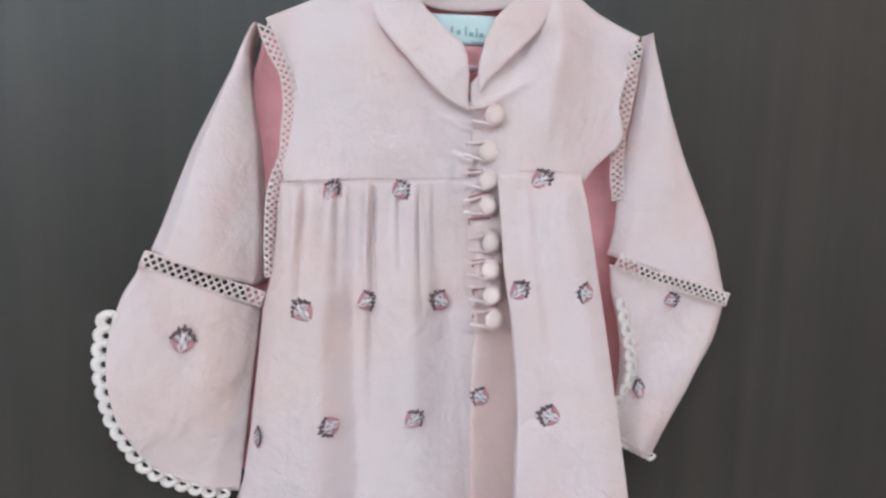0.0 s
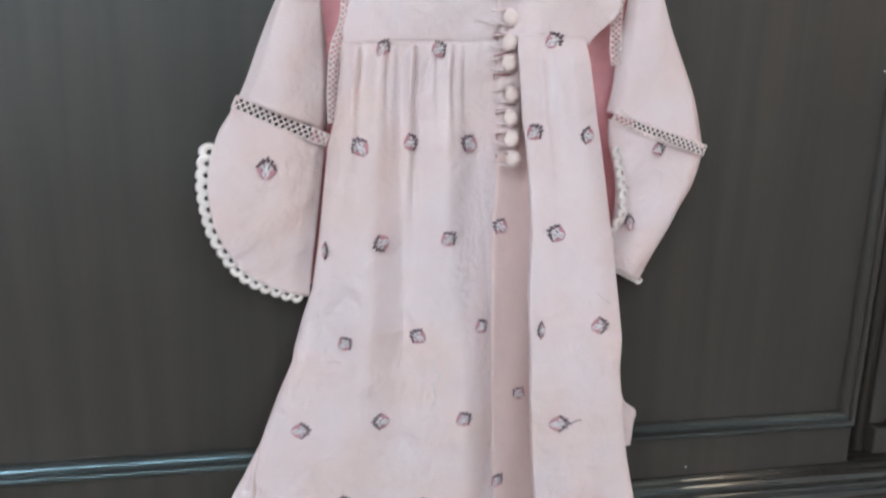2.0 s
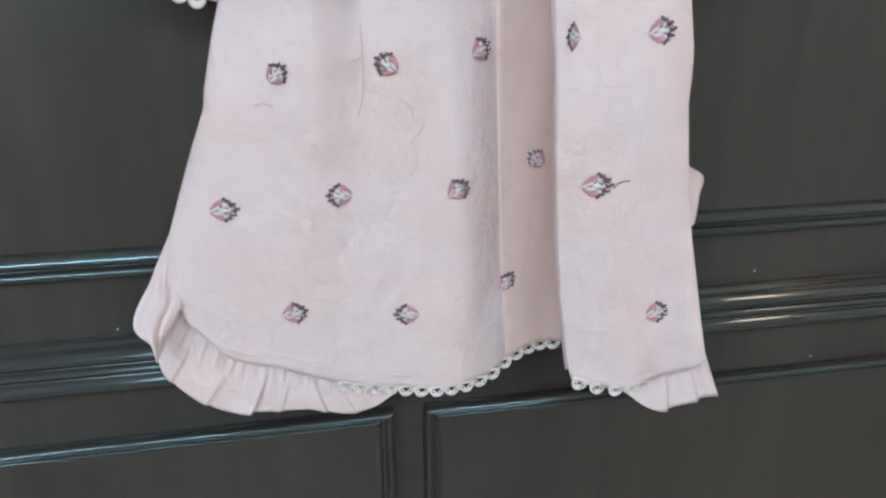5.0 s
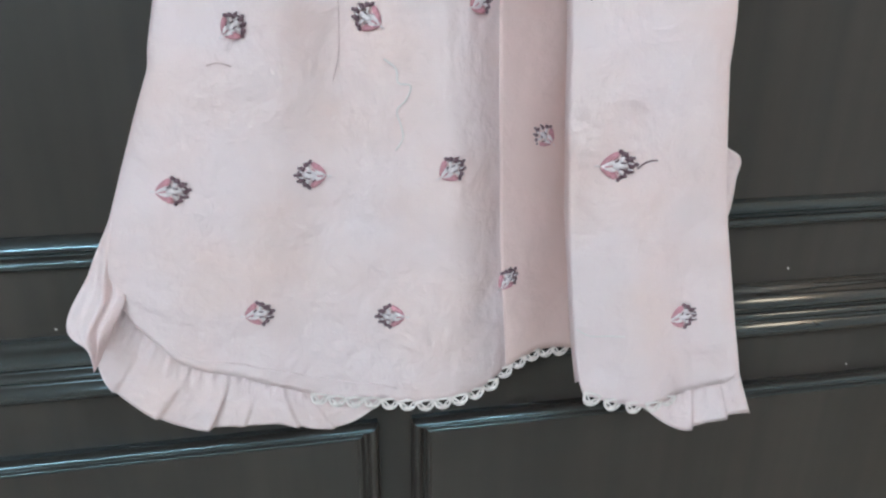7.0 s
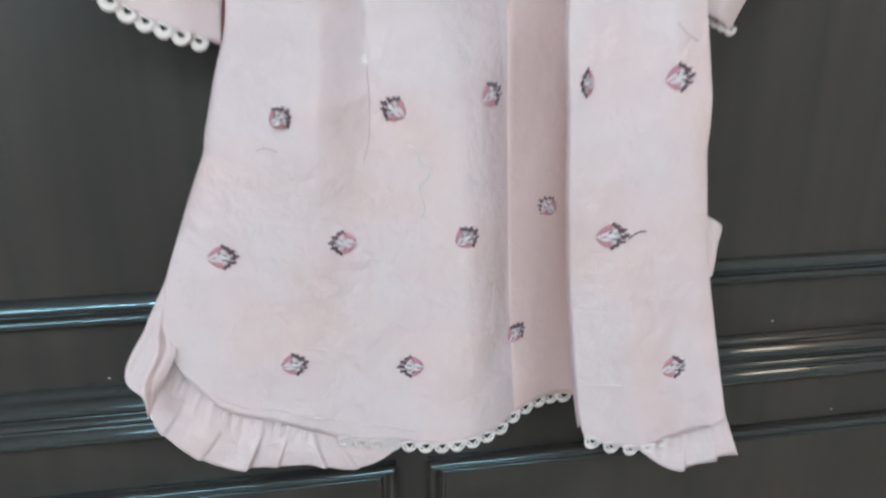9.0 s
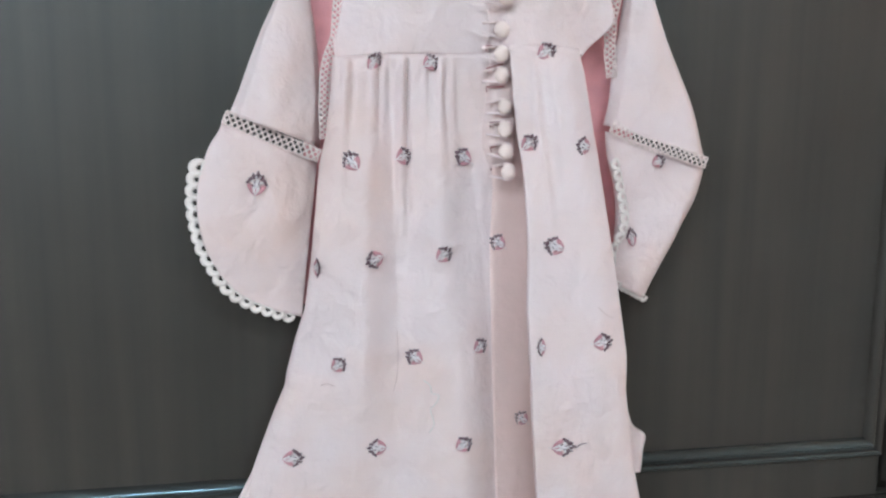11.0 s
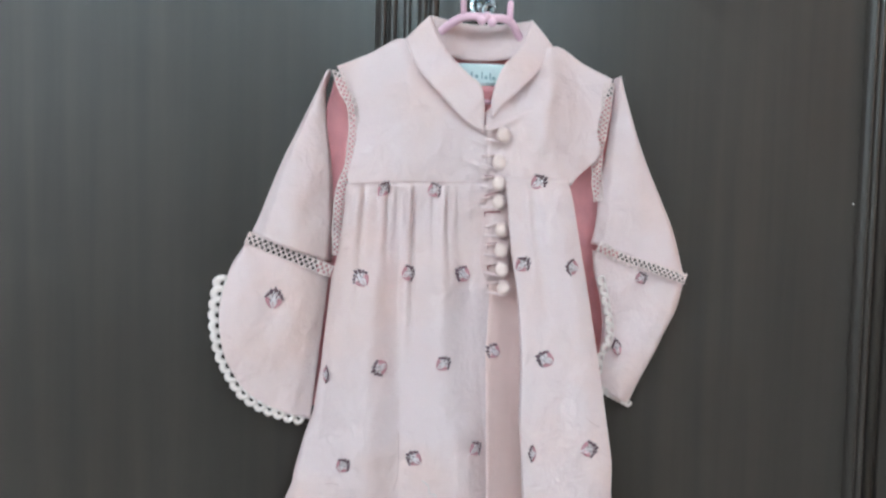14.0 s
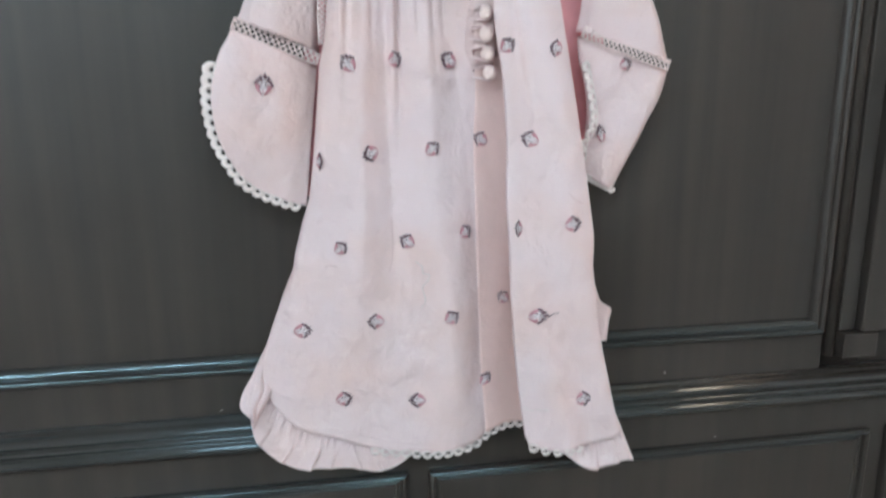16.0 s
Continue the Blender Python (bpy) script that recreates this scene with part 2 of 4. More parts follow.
# second tube, unseen, placed and brightened for the sheen on the doors
tube_lamp(0.45, -2.70, TUBE_REAR)

# unseen warm globe on the side wall, added as fill for right-facing folds
globe = empty("warm_fill_globe", "unseen globe added as a warm fill from the right", "lamp")
part("wall_plate", tube(bmesh.new(), [(RX1, -0.6, 1.72), (RX1 - 0.02, -0.6, 1.72), (RX1 - 0.024, -0.6, 1.72)], 0.05, 20), BRASS, globe)
part("arm", tube(bmesh.new(), [(RX1 - 0.02, -0.6, 1.72), (RX1 - 0.08, -0.6, 1.72), (RX1 - 0.19, -0.6, 1.74), (RX1 - 0.21, -0.6, 1.79)], 0.008, 10), BRASS, globe)
gl = bmesh.new()
bmesh.ops.create_uvsphere(gl, u_segments=24, v_segments=16, radius=0.19, matrix=Matrix.Translation((RX1 - 0.21, -0.6, 1.97)))
part("globe", gl, WARM, globe, "glowing globe of the added warm fill")

# ---- wardrobe ----
def round_profile(points, n=30):
    f = spline(points)
    return [tuple(f(u)) for u in np.linspace(0, 1, n)]


BEAD = round_profile([(0, 0), (0.0003, 0.005), (0.002, 0.0078), (0.0045, 0.0085), (0.0072, 0.0066), (0.0086, 0.0036), (0.0100, 0.0036), (0.0112, 0.0070), (0.0130, 0.0088), (0.0160, 0.0076), (0.0190, 0.0044), (0.0210, 0)])
LIP = round_profile([(0, 0), (0.0002, 0.008), (0.0015, 0.0105), (0.004, 0.0115), (0.0065, 0.009), (0.0075, 0.004), (0.010, 0.0035), (0.012, 0.006), (0.0145, 0.005), (0.016, 0)])
wardrobe = empty("wardrobe", "dark polished wooden wardrobe with panelled doors above drawers", "wardrobe")
carcass = bmesh.new()
box(carcass, -1.02, 1.08, 0.046, 0.60, 0.08, 2.22, 0.004)
part("carcass", carcass, WOOD, wardrobe, "", False)
part("plinth", box(bmesh.new(), -1.0, 1.06, 0.06, 0.58, 0.0, 0.08, 0.003), WOOD, wardrobe, "", False)
part("face_frame", box(bmesh.new(), -1.02, 1.06, 0.022, 0.046, 0.10, 0.908, 0.002), WOOD, wardrobe, "", False)
part("foot_block", box(bmesh.new(), 0.4515, 0.4985, 0.0065, 0.046, 0.9305, 0.9620, 0.002), WOOD, wardrobe, "", False)
part("stile", box(bmesh.new(), 0.4490, 0.4705, 0.014, 0.046, 0.9640, 2.2, 0.002), WOOD, wardrobe, "", False)
part("edge_bead", tube(bmesh.new(), [(0.4405, 0.0185, 0.932), (0.4405, 0.0185, 1.5), (0.4405, 0.0185, 2.19)], 0.0068, 14, 0.8), WOOD, wardrobe)


def panel_door(x0, x1, m0, m1):
    d = part("door", box(bmesh.new(), x0, x1, 0.020, 0.045, 0.9100, 2.16, 0.002), WOOD, wardrobe, "", False)
    frame_moulding("moulding", m0, m1, 0.9610, 2.10, 0.0205, BEAD, d, WOODH)
    return d


door_left = panel_door(-1.0, -0.0945, -0.94, -0.104)
door_right = panel_door(-0.0930, 0.433, -0.0835, 0.430)
# a rounded strip covers the meeting edge of the two doors
part("cover_strip", tube(bmesh.new(), [(-0.0937, 0.0195, 0.914), (-0.0937, 0.0195, 1.5), (-0.0937, 0.0195, 2.158)], 0.0035, 10), WOOD, wardrobe)
side_door = part("door", box(bmesh.new(), 0.4720, 1.06, 0.004, 0.045, 0.9640, 2.16, 0.003), WOOD, wardrobe, "", False)

# three-ridged ledge between doors and drawers
ledge = bmesh.new()
prof = round_profile([(0.9155, 0.0215), (0.9140, 0.0150), (0.9115, 0.0125), (0.9080, 0.0072), (0.9035, 0.0042), (0.8995, 0.0056), (0.8980, 0.0088), (0.8963, 0.0058), (0.8940, 0.0038), (0.8910, 0.0052),
                      (0.8890, 0.0086), (0.8860, 0.0054), (0.8815, 0.0034), (0.8765, 0.0056), (0.8745, 0.0120), (0.8735, 0.0300)], 48)
for x in (-1.02, 1.06):
    for z, y in prof:
        ledge.verts.new((x, y, z))
ledge.verts.ensure_lookup_table()
k = len(prof)
for i in range(k - 1):
    ledge.faces.new([ledge.verts[j] for j in (i, i + 1, k + i + 1, k + i)])
ledge.faces.new([ledge.verts[j] for j in range(k)])
ledge.faces.new([ledge.verts[k + j] for j in range(k)][::-1])
bmesh.ops.recalc_face_normals(ledge, faces=ledge.faces)
part("ledge", ledge, WOODH, wardrobe, "glossy ridged ledge")


def drawer(x0, x1):
    d = part("drawer", box(bmesh.new(), x0 + 0.010, x1 - 0.010, 0.0185, 0.10, 0.582, 0.818, 0.001), WOOD, wardrobe, "", False)
    frame_moulding("moulding", x0, x1, 0.572, 0.828, 0.0225, LIP, d, WOODH)


drawer(-0.985, -0.083)
drawer(-0.058, 0.512)
drawer(0.540, 1.045)

# lock case on the side door
lock = empty("door_lock", "worn steel lock case with keyhole on the dark side door", "lock")
part("lock_plate", box(bmesh.new(), 0.474, 0.506, -0.001, 0.004, 1.170, 1.268, 0.0015), STEEL, lock, "", False)
part("latch_block", box(bmesh.new(), 0.475, 0.510, -0.006, 0.003, 1.243, 1.283, 0.003), STEEL, lock, "", False)
kh = bmesh.new()
bmesh.ops.create_cone(kh, cap_ends=True, segments=20, radius1=0.0045, radius2=0.004, depth=0.004, matrix=pose(0.489, -0.002, 1.211, 90, 0, 0))
box(kh, 0.4870, 0.4910, -0.0035, 0.0, 1.197, 1.211, 0.001)
part("keyhole", kh, CHROME, lock, "bright worn keyhole")

# ---- knob, lock ring and hanger ----
knob = empty("brass_pull", "round aged brass knob with a milled edge on the wardrobe door", "door pull")
kb = bmesh.new()
bmesh.ops.create_cone(kb, cap_ends=True, segments=28, radius1=0.006, radius2=0.006, depth=0.030, matrix=pose(-0.0285, 0.006, 1.5930, 90, 0, 0))
part("stem", kb, BRASS, knob)
kb = bmesh.new()
nseg = 56
for ring_y, ring_r in ((-0.010, 0.012), (-0.010, 0.0155), (-0.013, 0.0175), (-0.017, 0.0175), (-0.020, 0.0155), (-0.022, 0.010), (-0.023, 0.004)):
    for s in range(nseg):
        mill = 0.0006 if (s % 2 and ring_r > 0.017) else 0
        a = 2 * math.pi * s / nseg
        kb.verts.new((-0.0285 + (ring_r + mill) * math.cos(a), ring_y, 1.5930 + (ring_r + mill) * math.sin(a)))
kb.verts.ensure_lookup_table()
for r in range(6):
    for s in range(nseg):
        kb.faces.new([kb.verts[i] for i in (r * nseg + s, r * nseg + (s + 1) % nseg, (r + 1) * nseg + (s + 1) % nseg, (r + 1) * nseg + s)])
kb.faces.new([kb.verts[s] for s in range(nseg)])
kb.faces.new([kb.verts[6 * nseg + s] for s in range(nseg)])
bmesh.ops.recalc_face_normals(kb, faces=kb.faces)
part("milled_head", kb, BRASS, knob)

ring = empty("key_lock", "round chrome key lock ring set in the wardrobe door", "lock")
rb = bmesh.new()
tube(rb, [(-0.0210 + 0.011 * math.cos(a), 0.014, 1.5375 + 0.011 * math.sin(a)) for a in np.linspace(0, 2 * math.pi, 33)], 0.0032, 10)
part("collar_ring", rb, CHROME, ring)
rb = bmesh.new()
bmesh.ops.create_cone(rb, cap_ends=True, segments=28, radius1=0.0075, radius2=0.006, depth=0.008, matrix=pose(-0.0210, 0.016, 1.5375, 90, 0, 0))
part("cylinder", rb, CHROME, ring)
rb = box(bmesh.new(), -0.0222, -0.0198, 0.007, 0.011, 1.5315, 1.5435, 0.0004)
part("key_slot", rb, STEEL, ring)
rb = bmesh.new()
tube(rb, [(-0.0160 + 0.0065 * math.cos(a), 0.004, 1.5305 + 0.0065 * math.sin(a)) for a in np.linspace(0.4, 5.6, 20)], 0.0016, 8)
part("key_bow", rb, CHROME, ring)

hanger = empty("clothes_hanger", "pink plastic clothes hanger hooked over the brass knob", "hanger")
HY = -0.018
hb = bmesh.new()
arc = [(-0.0455, HY, 1.518), (-0.0465, HY, 1.55), (-0.0485, HY, 1.582), (-0.0490, HY, 1.596)]
arc += [(-0.0290 + 0.0200 * math.cos(a), HY, 1.598 + 0.0200 * math.sin(a)) for a in np.linspace(math.pi, 0.15, 14)]
arc += [(-0.0085, HY, 1.586), (-0.0070, HY, 1.574)]
tube(hb, arc, 0.0030, 10)
part("hook", hb, PLASTIC, hanger)
hb = bmesh.new()
arms = spline([(-0.120, 0.004, 1.467), (-0.092, 0.003, 1.486), (-0.0690, -0.006, 1.5020), (-0.046, HY, 1.5165), (-0.022, HY, 1.5175), (-0.002, HY, 1.5165), (0.0110, -0.008, 1.5050), (0.035, 0.003, 1.488), (0.070, 0.004, 1.466)])
tube(hb, [arms(u) for u in np.linspace(0, 1, 40)], 0.0040, 10, 0.8)
part("shoulder_bar", hb, PLASTIC, hanger)
part("peg", tube(bmesh.new(), [(-0.0012, HY, 1.516), (-0.0010, HY, 1.527), (-0.0008, HY, 1.5325), (-0.0007, HY, 1.5350)], lambda u: 0.0031 if u < 0.9 else 0.0018, 10), PLASTIC, hanger)
bow = bmesh.new()
for dx, dz in ((-0.0055, -0.002), (0.0045, -0.003), (-0.0005, 0.002)):
    bmesh.ops.create_uvsphere(bow, u_segments=12, v_segments=8, radius=0.0046, matrix=Matrix.Translation((-0.0235 + dx, HY - 0.003, 1.5160 + dz)) @ Matrix.Diagonal((1.0, 0.6, 0.95, 1)))
part("bow_ornament", bow, PLASTIC, hanger)

# ---- the tunic ----
tunic = empty("tunic", "pale pink child's tunic with embroidered flowers on a hanger", "dress")

# outline of the skirt front and its folds, by height
x_left = lin([(0.85, -0.238), (0.93, -0.2370), (0.950, -0.2385), (0.971, -0.2375), (0.990, -0.2320), (1.004, -0.2260), (1.030, -0.2165), (1.055, -0.2070), (1.081, -0.1960), (1.092, -0.1945), (1.122, -0.1865), (1.15, -0.1775), (1.187, -0.1720), (1.233, -0.1670), (1.273, -0.1630), (1.295, -0.1575), (1.33, -0.1530), (1.37, -0.1500)])
x_right = lin([(0.87, 0.131), (0.907, 0.1245), (0.945, 0.1150), (0.999, 0.1025), (1.028, 0.0970), (1.085, 0.0900), (1.114, 0.0905), (1.146, 0.0865), (1.187, 0.0810), (1.234, 0.0745), (1.281, 0.0680), (1.317, 0.0620), (1.343, 0.0575), (1.37, 0.0530)])
x_flap = lin([(0.88, 0.032), (0.924, 0.0235), (0.958, 0.0190), (1.008, 0.0130), (1.062, 0.0090), (1.15, 0.0045), (1.206, 0.0060), (1.238, 0.0045), (1.27, 0.0020), (1.30, -0.0030), (1.38, -0.010)])
y_flap = lin([(0.88, -0.078), (1.10, -0.077), (1.20, -0.066), (1.30, -0.052), (1.38, -0.046)])
x_strip = lin([(0.88, -0.002), (0.973, -0.0095), (1.06, -0.0130), (1.20, -0.0150), (1.30, -0.018), (1.38, -0.022)])
# gathers: top place, foot place, width, depth, foot height
GATHERS = [(-0.1395, -0.176, 0.0040, 0.0062, 1.27), (-0.149, -0.165, 0.0030, 0.0040, 1.30), (-0.118, -0.126, 0.0030, 0.0040, 1.29), (-0.0945, -0.100, 0.0030, 0.0066, 1.21),
           (-0.076, -0.074, 0.0024, 0.0040, 1.32), (-0.0630, -0.057, 0.0030, 0.0056, 1.29), (-0.0540, -0.030, 0.0026, 0.0034, 1.32), (-0.109, -0.112, 0.0026, 0.0028, 1.32)]
# two broad hanging folds: height, then start, crest and foot of the fold
fold_a = [lin([(0.88, -0.205), (1.20, -0.170), (1.36, -0.150)]), lin([(0.88, -0.140), (1.20, -0.126), (1.36, -0.122)]), lin([(0.88, -0.085), (1.20, -0.100), (1.36, -0.104)])]
fold_b = [lin([(0.88, -0.100), (1.20, -0.099), (1.36, -0.102)]), lin([(0.88, -0.030), (1.05, -0.042), (1.20, -0.061), (1.36, -0.067)]), lin([(0.88, 0.000), (1.05, -0.010), (1.20, -0.024), (1.36, -0.050)])]


def ramp_fold(x, a, c, b, soft):
    """Height of a soft three-cornered fold, 0 at a and b, 1 at c."""
    s = (x - a) / (c - a) if x < c else (b - x) / (b - c)
    s = max(s, 0)
    r = math.sqrt(((x - c) / soft) ** 2 + 1) - abs((x - c) / soft)
    return s * s * (3 - 2 * s) * 0.35 + s * 0.65 - 0.08 * r if s > 0 else -0.08 * r


def y_yoke(x):
    """Depth of the seam under the bodice."""
    return -0.034 + 0.010 * smooth_step(-0.10, -0.155, x) - 0.013 * smooth_step(-0.02, 0.0, x) + 0.022 * smooth_step(0.034, 0.085, x)


def y_front(x, z):
    """Depth of the skirt's front, left of the flap."""
    y = -0.024 - 0.010 * math.exp(-((x + 0.055) / 0.045) ** 2) * smooth_step(1.2, 0.92, z)
    y -= 0.009 * smooth_step(1.30, 1.36, z)
    t = min(max((1.365 - z) / 0.45, 0), 1)
    for top, foot, w, depth, end in GATHERS:
        xc = top + (foot - top) * t
        wide = w * (1 + 2.2 * t)
        fade = 1 - smooth_step(end + 0.14, end - 0.06, z)
        s = (x - xc) / wide
        ridge = math.exp(-s * s) - 0.55 * math.exp(-((s - 1.35) / 0.55) ** 2)
        y -= 1.15 * depth * ridge * fade * smooth_step(1.366, 1.350, z)
    hang = smooth_step(1.35, 1.27, z)
    y -= 0.0150 * hang * (1 - 0.55 * smooth_step(1.15, 0.90, z)) * ramp_fold(x, fold_a[0](z), fold_a[1](z), fold_a[2](z), 0.003)
    y -= 0.0165 * hang * (1 - 0.35 * smooth_step(1.10, 0.90, z)) * ramp_fold(x, fold_b[0](z), fold_b[1](z), fold_b[2](z), 0.003)
    # broad soft waves below
    y -= (0.0016 * math.sin((x + 0.22) * 66 + 6 * z) + 0.0010 * math.sin((x + 0.1) * 121 - 12 * z)) * smooth_step(1.30, 1.05, z)
    # the strip beside the flap lies further back
    xs = x_strip(z)
    deep = smooth_step(1.33, 1.20, z)
    y += 0.009 * deep * smooth_step(xs - 0.035, xs + 0.028, x) - 0.002 * deep * math.exp(-((x - xs + 0.012) / 0.012) ** 2)
    # the side edge turns back
    xl = x_left(z)
    y += (0.005 + 0.007 * smooth_step(0.98, 1.06, z)) * math.exp(-max(x - xl, 0) / 0.006) - 0.010 * smooth_step(0.05, 0.0, x - xl) * smooth_step(1.1, 1.2, z)
    k = smooth_step(1.345, 1.364, z)
    return y * (1 - k) + (y_yoke(min(x, -0.025)) - 0.0006) * k


def y_right(x, z):
    """Depth of the flap at the right of the opening."""
    a, b = x_flap(z), x_right(z)
    s = (x - a) / (b - a)
    y = y_flap(z) - 0.004 * math.sin(math.pi * s) - 0.0020 * math.sin(9 * s + 6 * z)
    for at, w, depth in ((0.30, 0.06, 0.0025), (0.52, 0.08, 0.002)):
        y -= depth * math.exp(-((s - at + 0.2 * (1.37 - z)) / w) ** 2) * smooth_step(1.16, 1.34, z) * smooth_step(1.382, 1.35, z)
    y += 0.003 * smooth_step(1.1, 0.9, z) * math.sin(11 * s)
    k = smooth_step(1.345, 1.374, z)
    return y * (1 - k) + (y_yoke(max(x, 0.0)) - 0.0006) * k


SKIRT_TOP = 1.357
z_hem = lin([(-0.255, 0.975), (-0.230, 0.968), (-0.2275, 0.952), (-0.221, 0.938), (-0.210, 0.926), (-0.200, 0.914), (-0.186, 0.907), (-0.164, 0.9025), (-0.146, 0.895), (-0.126, 0.8855), (-0.107, 0.8825), (-0.074, 0.8805), (-0.039, 0.8820), (-0.022, 0.8840), (-0.011, 0.8860), (-0.006, 0.8885), (0.006, 0.8925), (0.020, 0.8955), (0.035, 0.896), (0.060, 0.892)])


def f_skirt(u, v):
    z = SKIRT_TOP + v * (0.93 - SKIRT_TOP)
    for _ in range(9):
        xl, xr = x_left(z), 0.055
        x = xl + (xr - xl) * u
        top = 1.3585 + 0.045 * max(min(x, 0.02) + 0.1500, 0)
        z = 0.6 * z + 0.4 * (top + v * (z_hem(x) - top))
    return (x, y_front(x, z), z)


skirt = part("skirt_front", sheet(f_skirt, 230, 110), FABRIC, tunic)

# added sheet over the opening strip, below the buttons; its peach holds warm shade
x_shade = lin([(0.88, -0.0010), (0.973, -0.0085), (1.06, -0.0120), (1.20, -0.0165), (1.25, -0.0145), (1.34, -0.020)])


def f_panel(u, v):
    x, z = 0.0, 1.10
    for _ in range(3):
        z = 1.335 + v * (z_hem(x) + 0.0008 - 1.335)
        x = x_shade(z) + 0.056 * u
    return (x, y_front(x, z) - 0.0011 + 0.0010 * math.exp(-u / 0.02), z)


part("shade_strip", sheet(f_panel, 24, 80), PEACH, tunic, "peach sheet added in the front opening, warm shade in its colour")

z_flap_hem = lin([(0.020, 0.930), (0.026, 0.912), (0.030, 0.900), (0.044, 0.8945), (0.064, 0.8938), (0.082, 0.8942), (0.102, 0.8965), (0.118, 0.9035), (0.130, 0.914), (0.140, 0.925)])


def f_flap(u, v):
    """The flap's front, with both edges curled back."""
    top = 1.3690
    z = top + v * (0.89 - top)
    for _ in range(3):
        a, b = x_flap(z), x_right(z)
        if u < 0.12:
            s = 1 - u / 0.12
            x = a + 0.020 * s * s
        elif u > 0.90:
            s = (u - 0.90) / 0.10
            x = b - 0.010 * s * s
        else:
            x = a + (b - a) * (u - 0.12) / 0.78
        z = top + v * (z_flap_hem(x) - top)
    y = y_right(x, z)
    if u < 0.12:
        s = 1 - u / 0.12
        y += (0.050 * smooth_step(1.37, 1.2, z) + 0.004) * s ** 1.3 * (1 if s > 0 else 0)
    elif u > 0.90:
        s = (u - 0.90) / 0.10
        y += (0.002 + 0.043 * smooth_step(1.36, 1.27, z)) * s ** 1.3
    return (x, y, z)


flap = part("skirt_flap", sheet(f_flap, 110, 90), FABRIC, tunic)


def f_back(u, v):
    """The back panel of the skirt and bodice, seen only past the edges."""
    z = 1.46 + v * (0.94 - 1.46)
    xl, xr = x_left(min(z, 1.36)) + 0.006, x_right(min(z, 1.36)) + 0.004
    x = xl + (xr - xl) * u
    return (x, 0.010 - 0.001 * math.sin(u * 20) * v, z)


part("back_panel", sheet(f_back, 60, 40), ROSE, tunic, "inner side of the back, pink shade in its rose colour")

# ---- bodice ----
ltop = spline([(-0.1610, 1.4660), (-0.1320, 1.4790), (-0.0990, 1.4950), (-0.0740, 1.4660), (-0.0500, 1.4400), (-0.0260, 1.4120)])
lbot = spline([(-0.1490, 1.357), (-0.116, 1.359), (-0.074, 1.3605), (-0.023, 1.3630)])


def f_bodice_left(u, v):
    p = ltop(u) * (1 - v) + lbot(u) * v
    x, z = p[0] + 0.0125 * math.sin(math.pi * min(v * 1.12, 1)) * (1 - u) ** 3, p[1]
    mid = -0.041 + 0.022 * (1 - smooth_step(0.0, 0.40, u))
    top = -0.012 - 0.030 * smooth_step(0.42, 0.95, u)
    y = top + (mid - top) * smooth_step(0.0, 0.42, v)
    y = y * (1 - v ** 3) + y_yoke(x) * v ** 3
    y -= (0.0022 * math.sin(11 * u + 2.2 * v) + 0.003 * math.exp(-((u - 0.62) / 0.08) ** 2)) * v * (1 - v ** 4)
    if u > 0.8:
        for zc in (1.396, 1.375, 1.410):
            y -= 0.0030 * math.exp(-((z - zc - (1 - u) * 0.04) / 0.0026) ** 2) * smooth_step(0.8, 1.0, u)
    return (x, y, z)


bodice_l = part("bodice_side", sheet(f_bodice_left, 80, 50), FABRIC, tunic)
rtop = spline([(-0.028, 1.4260), (-0.010, 1.4440), (0.016, 1.4700), (0.0445, 1.4965), (0.075, 1.4830), (0.1055, 1.4690)])
rbot = spline([(-0.0240, 1.3640), (-0.004, 1.3670), (0.022, 1.3690), (0.042, 1.3672), (0.0560, 1.3630)])


def f_bodice_right(u, v):
    p = rtop(u) * (1 - v) + rbot(u) * v
    x, z = p[0] + 0.0190 * math.exp(-((v - 0.72) / 0.18) ** 2) * u ** 5, p[1]
    mid = -0.042 + 0.016 * smooth_step(0.55, 1.0, u)
    top = -0.012 - 0.030 * (1 - smooth_step(0.05, 0.56, u))
    y = top + (mid - top) * smooth_step(0.0, 0.42, v)
    y = y * (1 - v ** 2) + y_yoke(x) * v ** 2
    y -= (0.0020 * math.sin(13 * u + 2 * v) + 0.0018 * math.exp(-((u - 0.55) / 0.07) ** 2)) * (1 - v ** 4)
    y -= 0.003 * math.exp(-((z - 1.41 - 0.6 * (x + 0.02)) / 0.004) ** 2) * (1 - u) ** 2
    return (x, y, z)


bodice_r = part("bodice_side", sheet(f_bodice_right, 80, 50), FABRIC, tunic)
# stitched seam under the bodice
sb = bmesh.new()
for a, b, fn in ((0.02, 0.98, f_bodice_left),):
    n = 46
    for i in range(n):
        u0, u1 = a + (b - a) * i / n, a + (b - a) * (i + 0.6) / n
        p, q = Vector(fn(u0, 0.985)), Vector(fn(u1, 0.985))
        tube(sb, [p + Vector((0, -0.0006, 0)), q + Vector((0, -0.0006, 0))], 0.00035, 5)
part("seam_stitching", sb, SEAM, bodice_l)

# placket under the buttons, with the dark opening beside it
def f_placket(u, v):
    z = 1.428 + v * (1.245 - 1.428)
    x = -0.029 + 0.020 * (1 - z / 1.428) * 4 * 0.35 + u * 0.028
    return (x, -0.0355 + 0.010 * smooth_step(0.30, 0.0, u) - 0.002 * math.sin(u * math.pi) + 0.003 * smooth_step(1.40, 1.28, z) + 0.026 * smooth_step(1.290, 1.250, z), z)


